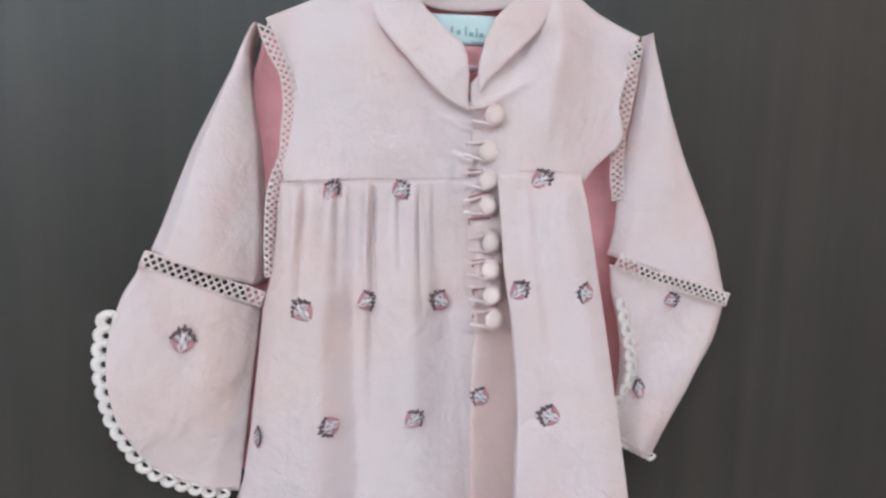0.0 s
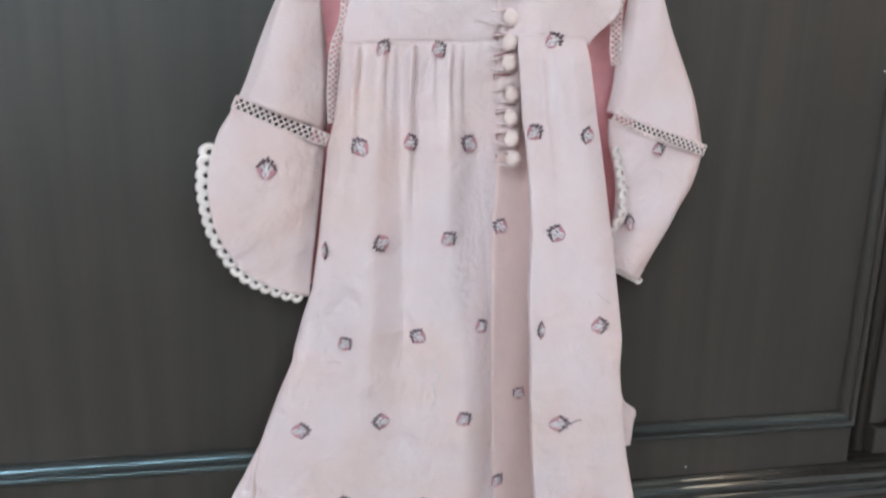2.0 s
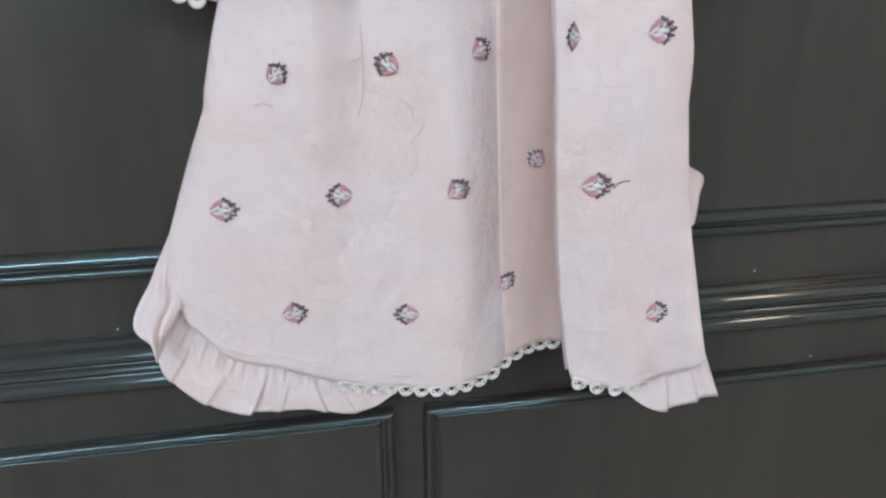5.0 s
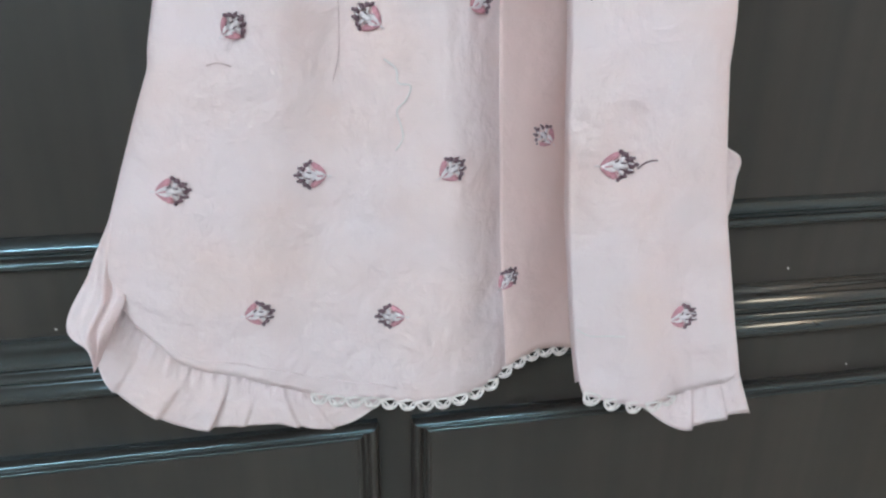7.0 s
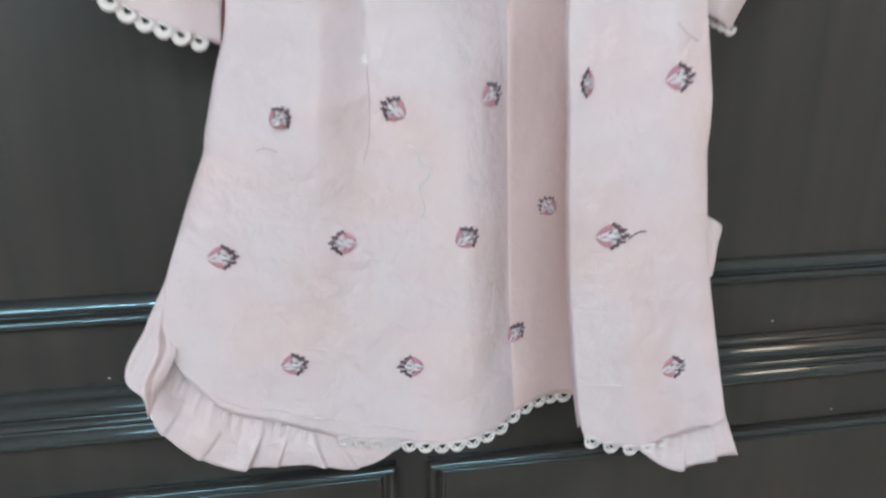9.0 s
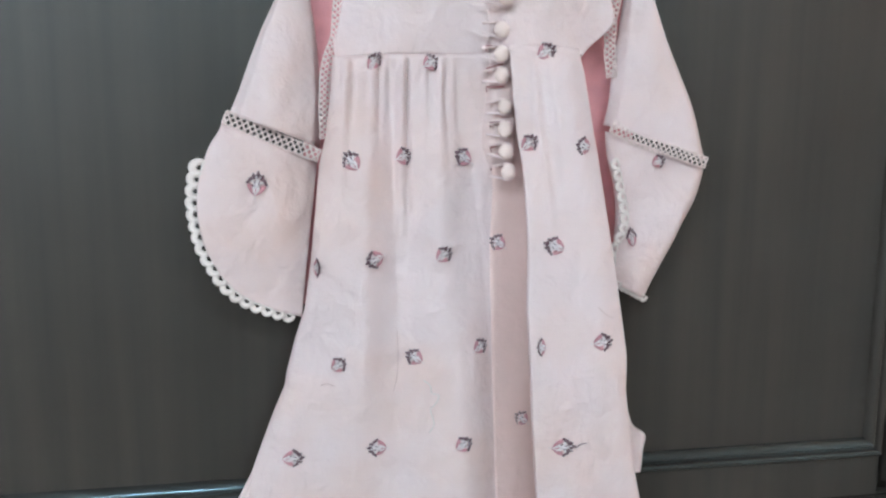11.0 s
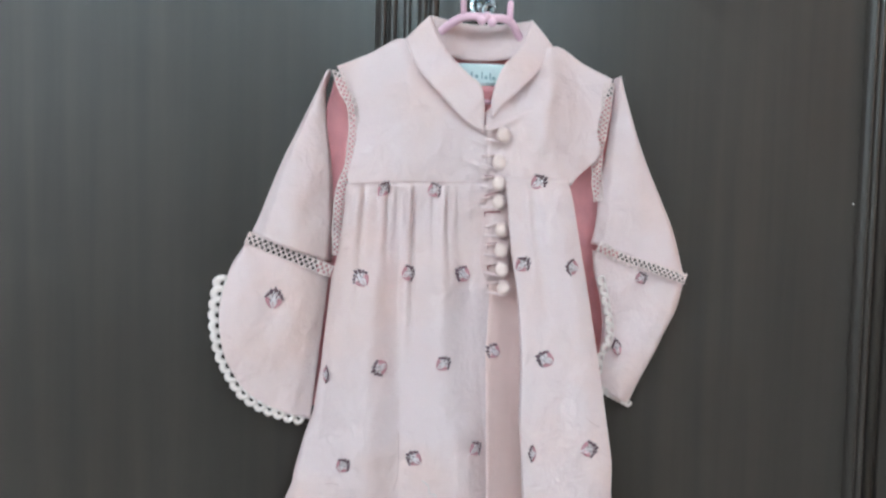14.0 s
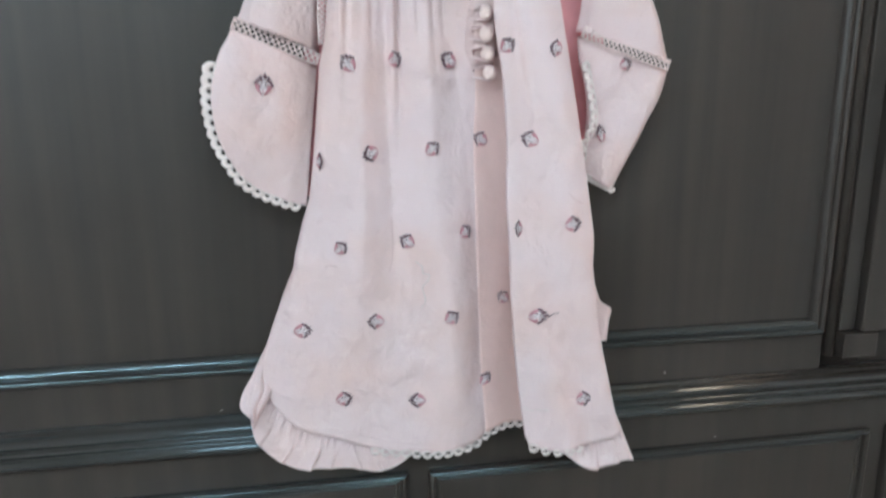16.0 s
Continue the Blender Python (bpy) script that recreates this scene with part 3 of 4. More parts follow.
placket = part("button_placket", sheet(f_placket, 10, 70), FABRIC, tunic)
BUTTONS = [(-0.0130, 1.4055), (-0.0140, 1.3815), (-0.0135, 1.3625), (-0.0130, 1.3455), (-0.0095, 1.3200), (-0.0090, 1.3010), (-0.0078, 1.2830), (-0.0058, 1.2660)]
bt = bmesh.new()
bmesh.ops.create_uvsphere(bt, u_segments=20, v_segments=12, radius=0.0064, matrix=pose(0, 0, 0, 90, 0, 0) @ Matrix.Diagonal((1, 1, 0.42, 1)))
first = None
for i, (x, z) in enumerate(BUTTONS):
    m = pose(x, -0.0430 + 0.003 * smooth_step(1.40, 1.28, z) - 0.008 * smooth_step(1.385, 1.405, z), z, 4 * math.sin(i * 2.1), 0, 5 * math.cos(i * 1.7))
    if first is None:
        first = part("button", bt, BUTTON, tunic, "round cloth-covered button")
        first.matrix_basis = m
    else:
        again("button", first, m, tunic)
lo = bmesh.new()
tube(lo, [(0.0072 * math.cos(a) - 0.0005, 0.0025, 0.0066 * math.sin(a)) for a in np.linspace(2.2, -2.2, 18)] + [(-0.016, 0.003, -0.0040)], 0.0011, 6)
tube(lo, [(-0.005, 0.0025, 0.0055), (-0.010, 0.003, 0.0045), (-0.016, 0.0035, 0.0040)], 0.0011, 6)
loop = None
for i, (x, z) in enumerate(BUTTONS):
    m = pose(x, -0.0435 + 0.003 * smooth_step(1.40, 1.28, z) - 0.008 * smooth_step(1.385, 1.405, z), z, 0, 6 * math.sin(i * 1.3), 0)
    if loop is None:
        loop = part("button_loop", lo, FABRIC, tunic)
        loop.matrix_basis = m
    else:
        again("button_loop", loop, m, tunic)
# thin boxes take the place of the slits, shade in their colour
gap = None
gb = box(bmesh.new(), -0.0085, 0.0065, -0.0004, 0.0004, -0.0007, 0.0009, 0.0003)
box(gb, -0.0090, -0.0080, -0.0004, 0.0004, -0.0040, 0.0009, 0.0002)
for i, (x, z) in enumerate(BUTTONS):
    if i == 7:
        continue
    zz = z - (0.0125 if i not in (2, 3) else 0.0092)
    m = pose(x - 0.0035, -0.0392 + 0.003 * smooth_step(1.40, 1.28, zz), zz, 0, -8 + 9 * math.sin(i * 2.3), 0)
    if gap is None:
        gap = part("placket_gap", gb, SLIT_SHADE, placket, "slit between the buttons, its shade painted deep rose")
        gap.matrix_basis = m
    else:
        again("placket_gap", gap, m, placket)

# ---- collar, label ----
ct = spline([(-0.0760, 1.5180), (-0.0690, 1.4990), (-0.0590, 1.4800), (-0.0440, 1.4610), (-0.0330, 1.4500), (-0.0300, 1.4350), (-0.0300, 1.409)])
cb = spline([(-0.0990, 1.4945), (-0.0880, 1.4670), (-0.0700, 1.4420), (-0.0500, 1.4190), (-0.0300, 1.4070)])


def band(top, base, back, out):
    def f(u, v):
        p = top(u) * (1 - v) + base(u) * v
        y = back + (-0.0465 - back) * smooth_step(0.0, 0.80, u) - out * math.sin(math.pi * v)
        return (p[0], y, p[1])
    return f


part("collar_wing", sheet(band(ct, cb, -0.0135, 0.0015), 40, 10, 0.0014), FABRIC, tunic)
rt = spline([(0.0220, 1.5200), (0.0140, 1.5000), (0.0040, 1.4850), (-0.0090, 1.4720), (-0.0190, 1.4540), (-0.0230, 1.4400), (-0.0230, 1.4210)])
rb2 = spline([(0.0450, 1.4945), (0.0270, 1.4700), (0.0050, 1.4490), (-0.0130, 1.4320), (-0.0220, 1.4200)])
part("collar_wing", sheet(band(rt, rb2, -0.0135, 0.0015), 40, 10, 0.0014), FABRIC, tunic)
part("collar_back", sheet(lambda u, v: (-0.0750 + 0.098 * u + (0.012 - 0.024 * u) * v, -0.012 + 0.018 * math.sin(math.pi * u), 1.5180 - 0.0015 * math.sin(math.pi * u) + 0.002 * u - (0.0345 + 0.001 * u) * v), 30, 10, 0.002), FABRIC, tunic)
part("neck_inside", sheet(lambda u, v: (-0.078 + 0.10 * u, 0.009, 1.490 - 0.09 * v), 12, 10), ROSE, tunic, "rose inside of the neck below the collar")
label = part("size_label", sheet(lambda u, v: (-0.0465 + 0.050 * u, 0.0045 - 0.001 * math.sin(3 * u), 1.4795 + 0.001 * u - 0.0210 * v), 8, 6, 0.0008), LABELC, tunic, "pale aqua woven neck label")
ink = bmesh.new()
for x0, w, z0, h in ((-0.0330, 0.0016, 1.4670, 0.0045), (-0.0285, 0.0028, 1.4658, 0.0030), (-0.0225, 0.0012, 1.4655, 0.0062), (-0.0195, 0.0030, 1.4652, 0.0028), (-0.0145, 0.0012, 1.4650, 0.0060), (-0.0118, 0.0030, 1.4650, 0.0028), (-0.0175, 0.0090, 1.4605, 0.0010)):
    box(ink, x0, x0 + w, 0.0026, 0.0034, z0, z0 + h)
part("label_bars", ink, INK, label, "", False)
part("neck_loop", tube(bmesh.new(), [(-0.034, -0.030, 1.4380), (-0.0265, -0.032, 1.4374), (-0.018, -0.030, 1.4380)], 0.0022, 8), PLASTIC, tunic)
part("inner_placket", sheet(lambda u, v: (-0.036 + 0.026 * u, -0.010, 1.4560 - 0.04 * v), 4, 6), ROSE, tunic, "dark rose inner placket in the neck opening")


# ---- lace insertions ----
def lace_band(path, width, y0, y1, pitch, parent):
    """Openwork lace: two edge cords with a lattice of crossed threads between, along a path of (x, z)."""
    f = spline(path)
    length = sum(np.linalg.norm(np.subtract(b, a)) for a, b in zip(path, path[1:]))
    n = max(int(length / pitch), 3)
    bm = bmesh.new()

    def at(s, w):
        s = min(max(s, 0.0), 1.0)
        d = f(min(s + 0.01, 1)) - f(max(s - 0.01, 0))
        d = d / np.linalg.norm(d)
        p = f(s) + np.array([d[1], -d[0]]) * (w - 0.5) * width * (1 + 0.05 * math.sin(31 * s))
        return (p[0], y0 + (y1 - y0) * s - 0.0006 * math.sin(math.pi * w), p[1])
    for w in (0, 1):
        tube(bm, [at(s, w) for s in np.linspace(0, 1, 40)], 0.00055, 6)
    for i in range(-1, n + 1):
        for a, b in ((0, 1), (1, 0)):
            s0, s1 = i / n, (i + 1.7) / n
            if s1 > 0.02 and s0 < 0.98:
                tube(bm, [at(s0, a), at((s0 + s1) / 2, 0.5), at(s1, b)], 0.00074, 5)
    return part("lace_band", bm, INSERT, parent, "open crossed lace band")


def scallop_mesh(parent, full):
    bm = bmesh.new()
    if full:
        tube(bm, [(0.0050 * math.cos(a), 0, -0.0008 - 0.0066 * math.sin(a)) for a in np.linspace(-0.1, math.pi + 0.1, 14)], 0.0025, 6, 0.5)
        tube(bm, [(0.0026 * math.cos(a), -0.0002, -0.0030 - 0.0034 * math.sin(a)) for a in np.linspace(0.1, math.pi - 0.1, 9)], 0.0020, 6, 0.5)
        tube(bm, [(-0.0062, 0, 0.0004), (0, 0, 0.0006), (0.0062, 0, 0.0004)], 0.0012, 5)
        tube(bm, [(-0.0030, 0, -0.0042), (0, 0, -0.0060), (0.0030, 0, -0.0042)], 0.0019, 6, 0.6)
        return part("scallop", bm, LACE, parent, "white crocheted scallop edging")
    tube(bm, [(0.0058 * math.cos(a), 0, -0.0078 * math.sin(a)) for a in np.linspace(-0.1, math.pi + 0.1, 14)], 0.0011, 6, 0.7)
    tube(bm, [(-0.0046, 0, -0.0008), (0, 0, -0.0056), (0.0046, 0, -0.0008)], 0.0008, 5)
    tube(bm, [(-0.0062, 0, 0.0002), (0, 0, 0.0004), (0.0062, 0, 0.0002)], 0.0010, 5)
    tube(bm, [(-0.0030, 0, -0.0058), (0, 0, -0.0066), (0.0030, 0, -0.0058)], 0.0012, 5)
    return part("scallop", bm, LACE, parent, "white crocheted scallop edging")


def scallops(curve, depth, u0, u1, n, parent, size=lambda s: 1.0, side=1, full=False):
    """Scallops along a curve u -> (x, z), pointing away from its left."""
    for i in range(n):
        s = (i + 0.5) / n
        u = u0 + (u1 - u0) * s
        p, q, r = curve(u), curve(max(u - 0.01, 0)), curve(min(u + 0.01, 1))
        ang = math.degrees(math.atan2(r[1] - q[1], r[0] - q[0]))
        k = size(s)
        m = pose(p[0], depth(p[0], p[1]), p[1], 0, -ang + (180 if side < 0 else 0), 0) @ Matrix.Diagonal((k, k, k, 1))
        if full not in SCALLOP:
            SCALLOP[full] = scallop_mesh(parent, full)
            SCALLOP[full].matrix_basis = m
        else:
            again("scallop", SCALLOP[full], m, parent)


SCALLOP = {}

# ---- embroidered flowers ----
def lobe(bm, pts, h, mi):
    """A raised stitched petal: outline (x, z), domed forward."""
    n = len(pts)
    c = np.mean(pts, 0)
    rim = [bm.verts.new((p[0], 0.0004, p[1])) for p in pts]
    mid = [bm.verts.new((c[0] + (p[0] - c[0]) * 0.75, -h * 0.8, c[1] + (p[1] - c[1]) * 0.75)) for p in pts]
    top = bm.verts.new((c[0], -h, c[1]))
    for i in range(n):
        j = (i + 1) % n
        bm.faces.new((rim[i], rim[j], mid[j], mid[i])).material_index = mi
        bm.faces.new((mid[i], mid[j], top)).material_index = mi


def flower_mesh():
    """A lotus-like flower: dark scalloped fan, pink side petals, pale heart."""
    bm = bmesh.new()
    ring = np.linspace(0, 2 * math.pi, 15)[:-1]

    def petal(cx, cz, a, b, tilt, h, mi):
        c, d = math.cos(radians(tilt)), math.sin(radians(tilt))
        lobe(bm, [(cx + a * math.cos(t) * c - b * math.sin(t) * d, cz + a * math.cos(t) * d + b * math.sin(t) * c) for t in ring], h, mi)
    for x, z, r, tall in ((0.0070, 0.0, 0.0020, 1.0), (0.0054, 0.0030, 0.0019, 0.9), (0.0054, -0.0030, 0.0019, 0.9), (0.0092, 0.0002, 0.0012, 0.8), (0.0032, 0.0054, 0.0018, 0.9), (0.0032, -0.0054, 0.0018, 0.9), (0.0010, 0.0070, 0.0012, 1.1), (0.0010, -0.0070, 0.0012, 1.1), (0.0074, 0.0036, 0.0009, 0.9), (0.0074, -0.0036, 0.0009, 0.9)):
        lobe(bm, [(x + r * math.cos(t) * (1 + 0.26 * math.sin(5 * t + x * 900)), z + r * tall * math.sin(t) * (1 + 0.22 * math.cos(4 * t + z * 700))) for t in ring], 0.0007, 0)
    for s in (1, -1):
        petal(-0.0042, s * 0.0037, 0.0052, 0.0015, s * 40, 0.0009, 1)
        petal(-0.0012, s * 0.0046, 0.0026, 0.0009, s * 50, 0.0010, 1)
        petal(-0.0042, s * 0.0014, 0.0040, 0.0014, s * 20, 0.0011, 2)
        petal(0.0016, s * 0.0030, 0.0024, 0.0010, s * 62, 0.0012, 2)
    petal(0.0010, 0.0, 0.0040, 0.0022, 0, 0.0013, 2)
    for x0, z0, x1, z1, mi in ((-0.0066, 0.0, -0.0030, 0.0002, 1), (0.0046, 0.0014, 0.0070, 0.0010, 2), (0.0046, -0.0016, 0.0068, -0.0022, 2), (0.0010, 0.0018, 0.0034, 0.0014, 0), (0.0004, -0.0014, 0.0030, -0.0018, 0), (-0.0020, 0.0022, -0.0002, 0.0034, 0), (-0.0016, -0.0026, 0.0002, -0.0038, 1)):
        tube(bm, [(x0, -0.0012, z0), ((x0 + x1) / 2, -0.0016, (z0 + z1) / 2), (x1, -0.0011, z1)], 0.00038, 5, 1, mi)
    tube(bm, [(-0.0086, -0.0004, 0.0), (-0.0100, -0.0004, 0.0006), (-0.0112, -0.0002, 0.0002)], 0.0003, 5, 1, 2)
    bmesh.ops.recalc_face_normals(bm, faces=bm.faces)
    return part("flower", bm, [MAROON, PINKTH, WHITETH], skirt, "embroidered maroon, pink and white flower")


FLOWER = None


def flower(x, z, depth, turn, parent, sx=1.0, size=1.0):
    global FLOWER
    e = 0.003
    slope = (depth(x + e, z) - depth(x - e, z)) / (2 * e)
    slope = min(max(slope, -1.0), 1.0)
    y = min(depth(x, z), depth(x - 0.005, z) + 0.001, depth(x + 0.005, z) + 0.001)
    m = pose(x, y - 0.0007, z, 0, 0, math.degrees(math.atan(slope)) * 0.8) @ Matrix.Diagonal((sx * size, 1, size, 1)) @ pose(0, 0, 0, 0, -turn, 0)
    if FLOWER is None:
        FLOWER = flower_mesh()
        FLOWER.parent = parent
        FLOWER.matrix_basis = m
        return
    again("flower", FLOWER, m, parent)


for x, z, turn, sx in ((-0.137, 1.274, 130, 1), (-0.0935, 1.2785, 20, .85), (-0.0420, 1.2780, 150, 1), (-0.118, 1.193, 200, .95), (-0.0605, 1.196, 40, .75), (-0.0085, 1.2035, 150, .9),
                       (-0.1665, 1.186, 0, .35), (-0.150, 1.102, 40, .65), (-0.0845, 1.106, 150, .85), (-0.027, 1.1140, 30, .75), (-0.190, 1.019, 0, 1), (-0.117, 1.026, 175, .95), (-0.043, 1.029, 35, .8),
                       (0.0170, 1.0395, 140, .75), (-0.152, 0.945, 10, .95), (-0.0765, 0.9400, 180, .95), (-0.0035, 0.9530, 50, .7), (-0.118, 1.354, 60, .6), (-0.0715, 1.355, 30, .7)):
    flower(x, z, y_front, turn, skirt, sx)
for x, z, turn, sx in ((0.0070, 1.2895, 40, .8), (0.0535, 1.2875, 170, .75), (0.0275, 1.2055, 160, 1.05), (0.0150, 1.1235, 180, .4), (0.0670, 1.126, 10, .9), (0.0340, 1.038, 0, 1.1), (0.0850, 0.9470, 10, 1), (0.0220, 1.3640, 30, .9)):
    flower(x, z, y_right, turn, flap, sx)

# ---- left-hand sleeve ----
sleeve_w = empty("sleeve", "", "")
sleeve_w.parent = tunic
y_sl = lambda x, z: -0.014 - 0.016 * smooth_step(-0.160, -0.205, x) - 0.009 * smooth_step(-0.205, -0.255, x) * smooth_step(1.34, 1.25, z)
lo_out = spline([(-0.1710, 1.4620), (-0.1765, 1.4500), (-0.1855, 1.4290), (-0.1960, 1.4050), (-0.2065, 1.3820), (-0.2180, 1.3530), (-0.2265, 1.3300), (-0.2340, 1.3120)])
lo_in = spline([(-0.1660, 1.4640), (-0.1705, 1.4470), (-0.1700, 1.4320), (-0.1670, 1.4060), (-0.1630, 1.3800), (-0.1605, 1.3490), (-0.1590, 1.3180), (-0.1610, 1.2850)])


def f_upper_w(u, v):
    p = lo_out(v) * (1 - u) + lo_in(v) * u
    y = y_sl(p[0], p[1]) - 0.006 * math.sin(math.pi * u) + 0.012 * (1 - v) ** 2
    y += 0.010 * smooth_step(0.15, 0.0, u) + 0.020 * smooth_step(0.88, 1.0, u)
    return (p[0], y, p[1])


part("upper_sleeve", sheet(f_upper_w, 40, 50), FABRIC, sleeve_w)
fl_top = spline([(-0.2375, 1.3040), (-0.202, 1.2885), (-0.1650, 1.2735)])
fl_bot = spline([(-0.2385, 1.3020), (-0.2430, 1.2950), (-0.2480, 1.2870), (-0.2525, 1.2750), (-0.2565, 1.2590), (-0.2585, 1.2400), (-0.2570, 1.2220), (-0.2530, 1.2040), (-0.2465, 1.1895), (-0.2355, 1.1710), (-0.2210, 1.1590), (-0.2030, 1.1505), (-0.1800, 1.1415)])


def f_flare_w(u, v):
    p = fl_top(u) * (1 - v) + fl_bot(u) * v
    y = y_sl(p[0], p[1]) - 0.004 * math.sin(math.pi * v) - 0.0025 * math.sin(9 * u + 4 * v) * v + 0.004 * smooth_step(0.9, 1.0, u)
    return (p[0], y, p[1])


part("sleeve_flare", sheet(f_flare_w, 60, 40), FABRIC, sleeve_w)
lace_band([(-0.2360, 1.3085), (-0.2020, 1.2940), (-0.1630, 1.2785)], 0.0104, -0.035, -0.021, 0.0052, sleeve_w)
scallops(fl_bot, lambda x, z: y_sl(x, z) + 0.002, 0.165, 0.97, 18, sleeve_w, lambda s: 1.06 - 0.34 * s, full=True)
flower(-0.2125, 1.2550, lambda x, z: y_sl(x, z) - 0.005, 80, sleeve_w, 1, 1.05)
# armhole lace, and behind it a sheet whose rose colour holds the pink shade
lace_band([(-0.1610, 1.4610), (-0.1540, 1.4420), (-0.1475, 1.4310), (-0.1450, 1.4170), (-0.1460, 1.3960), (-0.1480, 1.3750), (-0.1530, 1.3620), (-0.1568, 1.3440), (-0.1580, 1.3180), (-0.1580, 1.2930)], 0.0085, -0.023, -0.014, 0.0046, bodice_l)
part("armhole_inside", sheet(lambda u, v: (-0.1625 - 0.0060 * smooth_step(0.0, 0.10, v) - 0.014 * v + 0.036 * u, 0.000 + 0.004 * math.sin(3 * u), 1.459 - 0.31 * v), 12, 24), ROSE, sleeve_w, "inside of the armhole, pink shade put into its rose colour")

# ---- right-hand sleeve ----
sleeve_e = empty("sleeve", "", "")
sleeve_e.parent = tunic
y_sr = lambda x, z: -0.017 + 0.002 * smooth_step(0.15, 0.21, x)
re_out = spline([(0.1075, 1.4685), (0.1120, 1.4560), (0.1260, 1.4230), (0.1440, 1.3870), (0.1600, 1.3540), (0.1740, 1.3230), (0.1850, 1.2900), (0.1895, 1.2768)])
re_in = spline([(0.1040, 1.4680), (0.1040, 1.4220), (0.1000, 1.3780), (0.0960, 1.3500), (0.0930, 1.3220), (0.0900, 1.3080)])


def f_upper_e(u, v):
    p = re_in(v) * (1 - u) + re_out(v) * u
    y = y_sr(p[0], p[1]) - 0.006 * math.sin(math.pi * u) + 0.004 * smooth_step(0.9, 1.0, u) + 0.008 * smooth_step(0.12, 0.0, u) - 0.010 * (1 - v) ** 3
    return (p[0], y - 0.0015 * math.sin(7 * u + 9 * v), p[1])


part("upper_sleeve", sheet(f_upper_e, 40, 50), FABRIC, sleeve_e)
re2_out = spline([(0.1885, 1.2690), (0.1850, 1.2560), (0.1800, 1.2420), (0.1680, 1.2200), (0.1590, 1.2000), (0.1480, 1.1780), (0.1390, 1.1590), (0.1340, 1.1480)])
re2_in = spline([(0.0890, 1.3020), (0.0900, 1.2840), (0.0970, 1.2560), (0.1010, 1.2290), (0.1010, 1.2070), (0.1000, 1.1850), (0.1030, 1.1640)])


def f_flare_e(u, v):
    p = re2_in(v) * (1 - u) + re2_out(v) * u
    y = y_sr(p[0], p[1]) - 0.006 * math.sin(math.pi * u) ** 0.5 - 0.0025 * math.sin(6 * u + 5 * v) + 0.003 * smooth_step(0.9, 1.0, u)
    return (p[0], y, p[1])


part("sleeve_flare", sheet(f_flare_e, 40, 44), FABRIC, sleeve_e)
lace_band([(0.0910, 1.3065), (0.1120, 1.2955), (0.1490, 1.2850), (0.1852, 1.2745)], 0.0104, -0.027, -0.022, 0.0050, sleeve_e)
rim_e = spline([(0.0960, 1.2800), (0.1020, 1.2570), (0.1060, 1.2400), (0.1085, 1.2240), (0.1060, 1.2100), (0.0995, 1.1990), (0.0975, 1.1800)])
scallops(rim_e, lambda x, z: y_sr(x, z) - 0.010, 0.02, 0.98, 10, sleeve_e, lambda s: 0.80, full=True)
foot_e = lambda u: np.array((0.1030 + 0.031 * u, 1.1665 - 0.016 * u))
scallops(foot_e, lambda x, z: y_sr(x, z) - 0.003, 0.02, 0.98, 6, sleeve_e, lambda s: 0.62, full=True)
flower(0.1140, 1.2070, lambda x, z: y_sr(x, z) - 0.008, 100, sleeve_e, 0.6)
flower(0.1370, 1.2755, lambda x, z: y_sr(x, z) - 0.007, 20, sleeve_e, 0.9, 0.8)
lace_band([(0.0965, 1.4620), (0.0945, 1.4390), (0.0930, 1.4200), (0.0900, 1.3960), (0.0915, 1.3710), (0.0950, 1.3500)], 0.0100, -0.026, -0.013, 0.0046, bodice_r)
part("armhole_inside", sheet(lambda u, v: (0.050 + 0.070 * u + 0.006 * v, 0.000 + 0.004 * math.sin(3 * u), 1.455 - 0.29 * v), 14, 24), ROSE, sleeve_e, "inside of the armhole, pink shade put into its rose colour")

# ---- hem: lace, ruffles ----
hem_c = lambda u: np.array((-0.126 + 0.170 * u, z_hem(-0.126 + 0.170 * u) + 0.001))
scallops(hem_c, y_front, 0.0, 1.0, 16, skirt, lambda s: 0.88)
fh = lambda u: np.array((0.031 + 0.056 * u, z_flap_hem(0.031 + 0.056 * u) + 0.002))
scallops(fh, y_right, 0.0, 1.0, 5, flap, lambda s: 0.95 - 0.25 * s)
ru_in = spline([(-0.2320, 0.975), (-0.2290, 0.955), (-0.2210, 0.9390), (-0.2100, 0.9270), (-0.2000, 0.9150), (-0.1860, 0.9080), (-0.1640, 0.9035), (-0.1460, 0.8960), (-0.1260, 0.8880), (-0.100, 0.8850), (-0.078, 0.8840)])
ru_out = spline([(-0.2440, 0.945), (-0.2450, 0.9200), (-0.2420, 0.9050), (-0.2330, 0.8910), (-0.2220, 0.8810), (-0.2070, 0.8705), (-0.1900, 0.8672), (-0.1650, 0.8652), (-0.1420, 0.8632), (-0.1220, 0.8572), (-0.1020, 0.8600), (-0.0860, 0.8700), (-0.0740, 0.8800)])


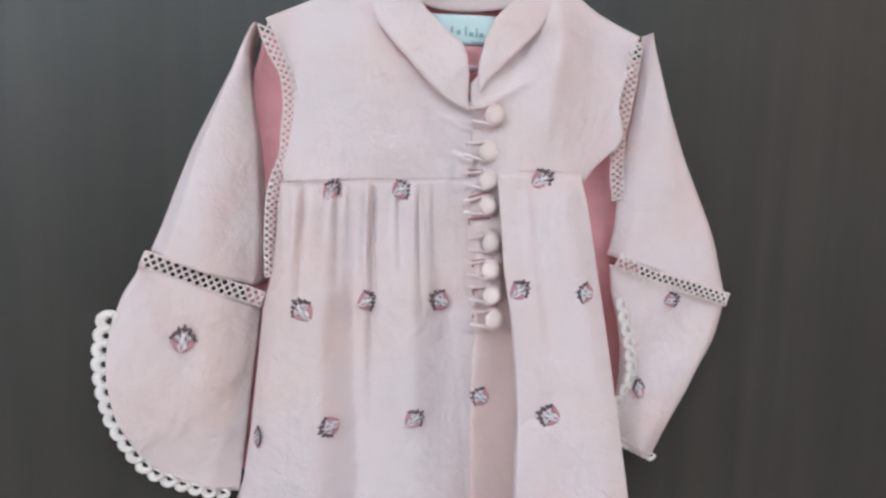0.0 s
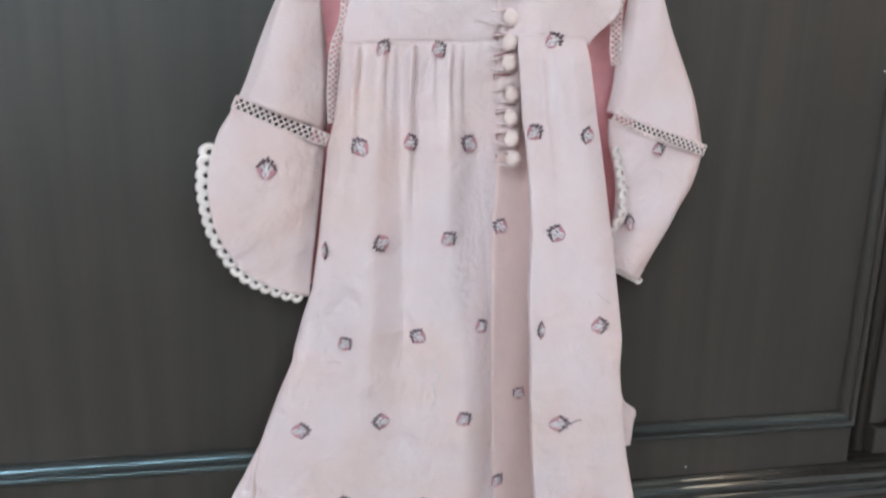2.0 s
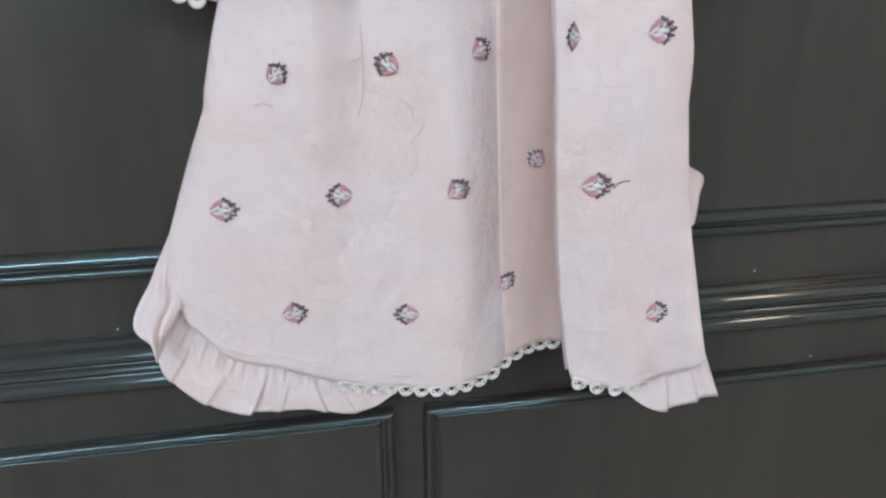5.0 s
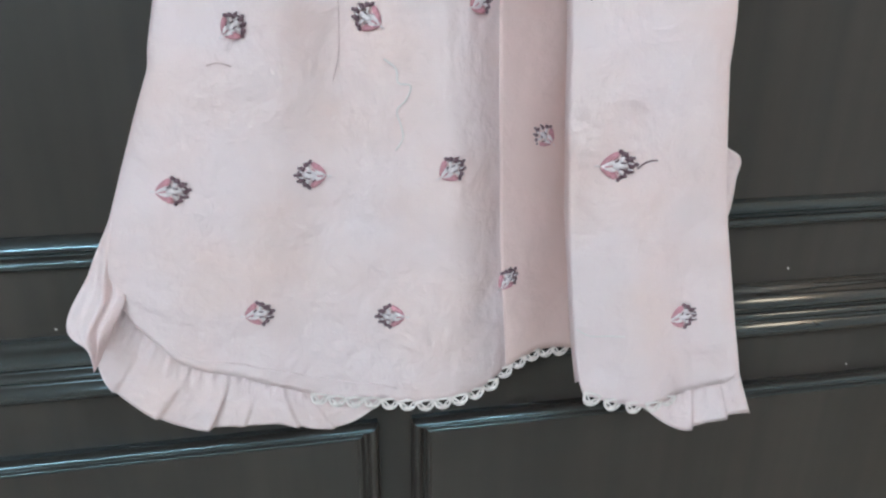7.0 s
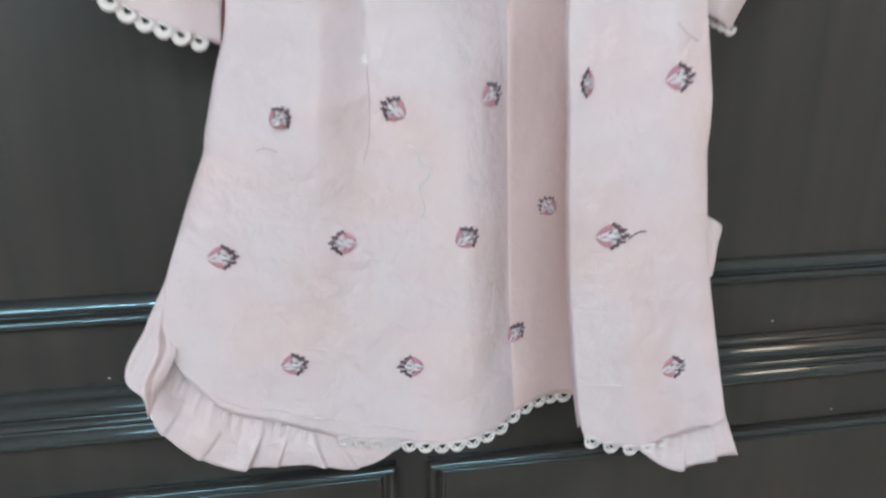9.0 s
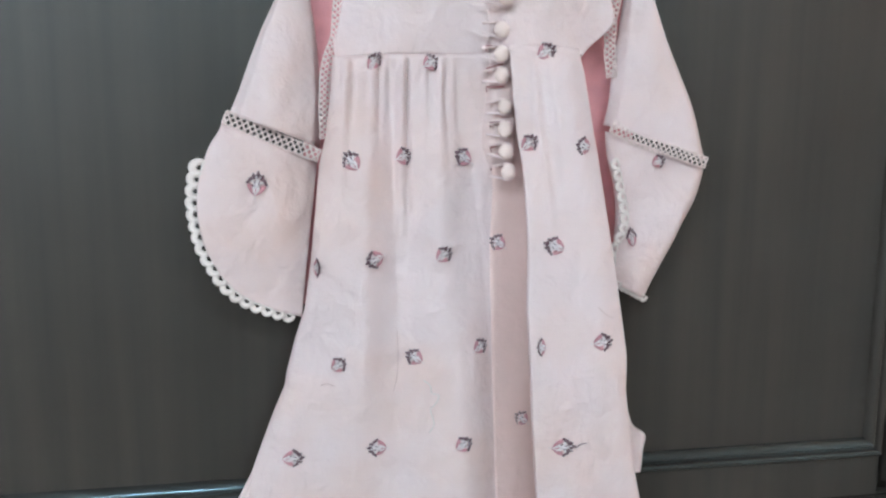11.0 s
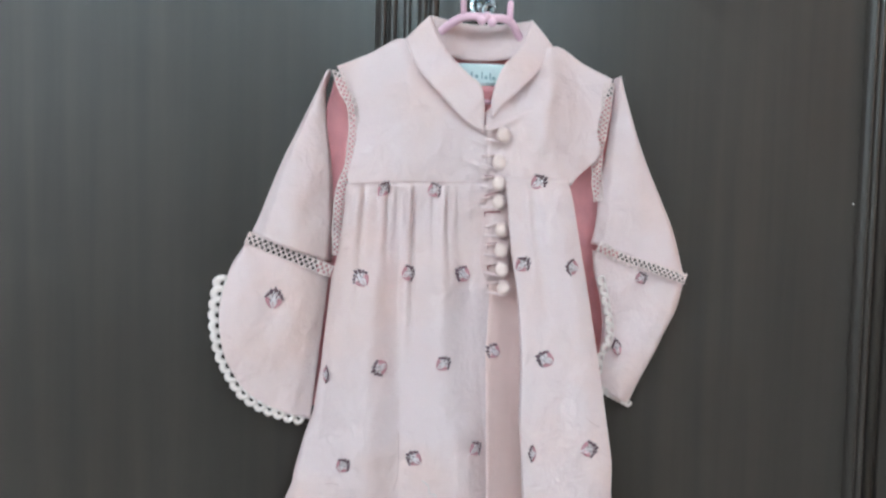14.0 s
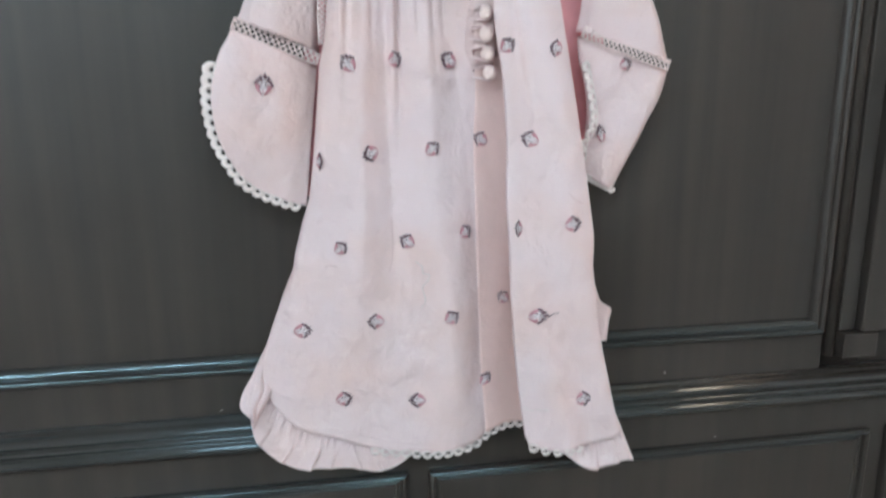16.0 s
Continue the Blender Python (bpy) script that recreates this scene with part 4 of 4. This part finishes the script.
def f_ruffle(u, v):
    p = ru_in(u) * (1 - v) + ru_out(u) * v
    y = -0.018 - 0.006 * smooth_step(0.0, 0.7, v) + 0.005 * smooth_step(0.10, 0.0, v)
    # a few folds, each with one sharp side, that open towards the edge
    for at, w, h, lean in ((0.20, 0.10, 0.0022, 0.03), (0.33, 0.09, 0.0026, 0.06), (0.47, 0.08, 0.0045, 0.04), (0.56, 0.04, 0.0016, 0.03), (0.70, 0.06, 0.0026, -0.05), (0.80, 0.04, 0.0016, -0.07)):
        s = (u - at + lean * (v - 1)) / w
        y -= h * (smooth_step(-1.0, 0.0, s) if s < 0 else smooth_step(0.16, 0.0, s)) * smooth_step(0.08, 0.75, v)
    # small puckers along the seam
    pucker = math.sin(2 * math.pi * (u * 21 + 0.7 * math.sin(13 * u))) + 0.5 * math.sin(2 * math.pi * (u * 37 + 0.4 * math.sin(7 * u)))
    y -= 0.0008 * pucker * smooth_step(0.02, 0.10, v) * smooth_step(0.55, 0.12, v)
    return (p[0], y, p[1])


ruffle = part("hem_ruffle", sheet(f_ruffle, 240, 22), FABRIC, tunic, "gathered cloth ruffle")
# the ruffle's end, doubled back over itself at the side
fo_a = spline([(-0.2240, 1.004), (-0.2262, 0.990), (-0.2285, 0.9710), (-0.2240, 0.9570), (-0.2300, 0.9440), (-0.2410, 0.9220)])
fo_b = spline([(-0.2262, 1.003), (-0.2340, 0.988), (-0.2425, 0.9710), (-0.2535, 0.9450), (-0.2440, 0.9340), (-0.2424, 0.9205)])


def f_foldover(u, v):
    p = fo_a(u) * (1 - v) + fo_b(u) * v
    low = smooth_step(0.45, 0.80, u)
    root = y_front(max(p[0], x_left(p[1])), p[1]) + 0.0012
    y = root * (1 - low) + (-0.031) * low
    y -= (0.0020 + 0.0040 * smooth_step(0.2, 0.7, u)) * math.sin(math.pi * min(v * 1.1, 1))
    # two creases that run from the turned corner to the seam
    for at, lean, w, h in ((0.42, 0.50, 0.11, 0.0034), (0.80, 0.30, 0.10, 0.0012)):
        s = (v - at - lean * (u - 0.55)) / w
        y -= h * (math.exp(-s * s) - 0.6 * math.exp(-((s + 1.5) / 0.6) ** 2)) * smooth_step(0.25, 0.5, u) * smooth_step(1.0, 0.8, u)
    return (p[0], y - 0.006 * v * low, p[1])


part("ruffle_fold", sheet(f_foldover, 70, 48), FABRIC, tunic)
# turned and stitched hem above the ruffle
part("hem_seam", tube(bmesh.new(), [(x, y_front(x, z_hem(x) + 0.010) - 0.0002, z_hem(x) + 0.010 + 0.003 * math.sin(40 * x)) for x in np.linspace(-0.205, -0.075, 40)], 0.0006, 6), FABRIC, skirt)
r_in = spline([(0.066, 0.897), (0.088, 0.897), (0.109, 0.902), (0.1290, 0.918)])
r_out = spline([(0.0660, 0.8850), (0.0760, 0.8760), (0.0865, 0.8680), (0.0980, 0.8640), (0.1100, 0.8630), (0.1380, 0.8650), (0.1495, 0.8655)])


def f_ruffle_e(u, v):
    p = r_in(u) * (1 - v) + r_out(u) * v
    y = -0.064 - 0.003 * v
    for at, w, h in ((0.53, 0.30, 0.0040), (0.80, 0.16, 0.0034)):
        s = (u - at) / w
        y -= h * (smooth_step(-1.0, 0.0, s) if s < 0 else smooth_step(0.16, 0.0, s)) * smooth_step(0.0, 0.8, v)
    return (p[0], y - 0.0008 * math.sin(60 * u) * (1 - v) * smooth_step(0, 0.15, v), p[1] + 0.002 * math.sin(9 * u) * v)


part("hem_ruffle", sheet(f_ruffle_e, 90, 14), FABRIC, tunic, "gathered cloth ruffle")
# side edge of the back panel pokes out past the flap
side = spline([(0.098, 1.080), (0.1060, 1.066), (0.1120, 1.050), (0.1160, 1.0385), (0.1255, 1.0310), (0.1215, 1.020), (0.1180, 1.000)])
part("side_ruffle", sheet(lambda u, v: (0.080 + (side(v)[0] - 0.003 - 0.080) * u, -0.052 - 0.008 * math.sin(3 * u + 5 * v), side(v)[1]), 12, 40), FABRIC, tunic, "gathered side ruffle")

# loose threads on the cloth
def thread(points, depth, material, r=0.0003):
    f = spline(points)
    pts = []
    for u in np.linspace(0, 1, 30):
        x, z = f(u)
        pts.append((x, depth(x, z) - r - 0.0004, z))
    part("loose_thread", tube(bmesh.new(), pts, r, 5), material, tunic, "thin loose sewing thread")


thread([(-0.077, 1.086), (-0.071, 1.081), (-0.070, 1.074), (-0.064, 1.073), (-0.066, 1.066), (-0.071, 1.060), (-0.069, 1.052), (-0.068, 1.046), (-0.072, 1.039)], y_front, LACE, 0.0005)
thread([(0.045, 1.036), (0.050, 1.039), (0.056, 1.0395)], y_right, MAROON, 0.0004)
thread([(0.004, 1.207), (0.008, 1.212), (0.012, 1.2125)], y_front, MAROON, 0.0003)
thread([(-0.165, 1.083), (-0.160, 1.0845), (-0.153, 1.083)], y_front, SEAM, 0.0003)
thread([(-0.103, 1.075), (-0.100, 1.085), (-0.0985, 1.102), (-0.099, 1.13)], y_front, SEAM, 0.0002)
thread([(0.064, 1.155), (0.070, 1.149), (0.078, 1.145)], y_right, SEAM, 0.0002)
thread([(0.022, 0.944), (0.030, 0.9395), (0.040, 0.9400), (0.048, 0.9405)], y_right, LACE, 0.0004)

# paint flecks on the wardrobe
fleck = None
for x, z, y, r in ((-0.280, 0.920, 0.0195, 0.0008), (0.405, 1.356, 0.0195, 0.0011), (0.226, 0.925, 0.0195, 0.0008), (0.300, 0.834, 0.0215, 0.0007)):
    if fleck is None:
        fb = bmesh.new()
        bmesh.ops.create_uvsphere(fb, u_segments=8, v_segments=6, radius=1.0, matrix=Matrix.Diagonal((1, 0.4, 0.8, 1)))
        fleck = part("paint_fleck", fb, WHITEP, wardrobe, "tiny dried paint fleck")
        fleck.matrix_basis = pose(x, y, z) @ Matrix.Diagonal((r, r, r, 1))
    else:
        again("paint_fleck", fleck, pose(x, y, z, 0, 40 * x, 0) @ Matrix.Diagonal((r * 1.4, r, r, 1)), wardrobe)
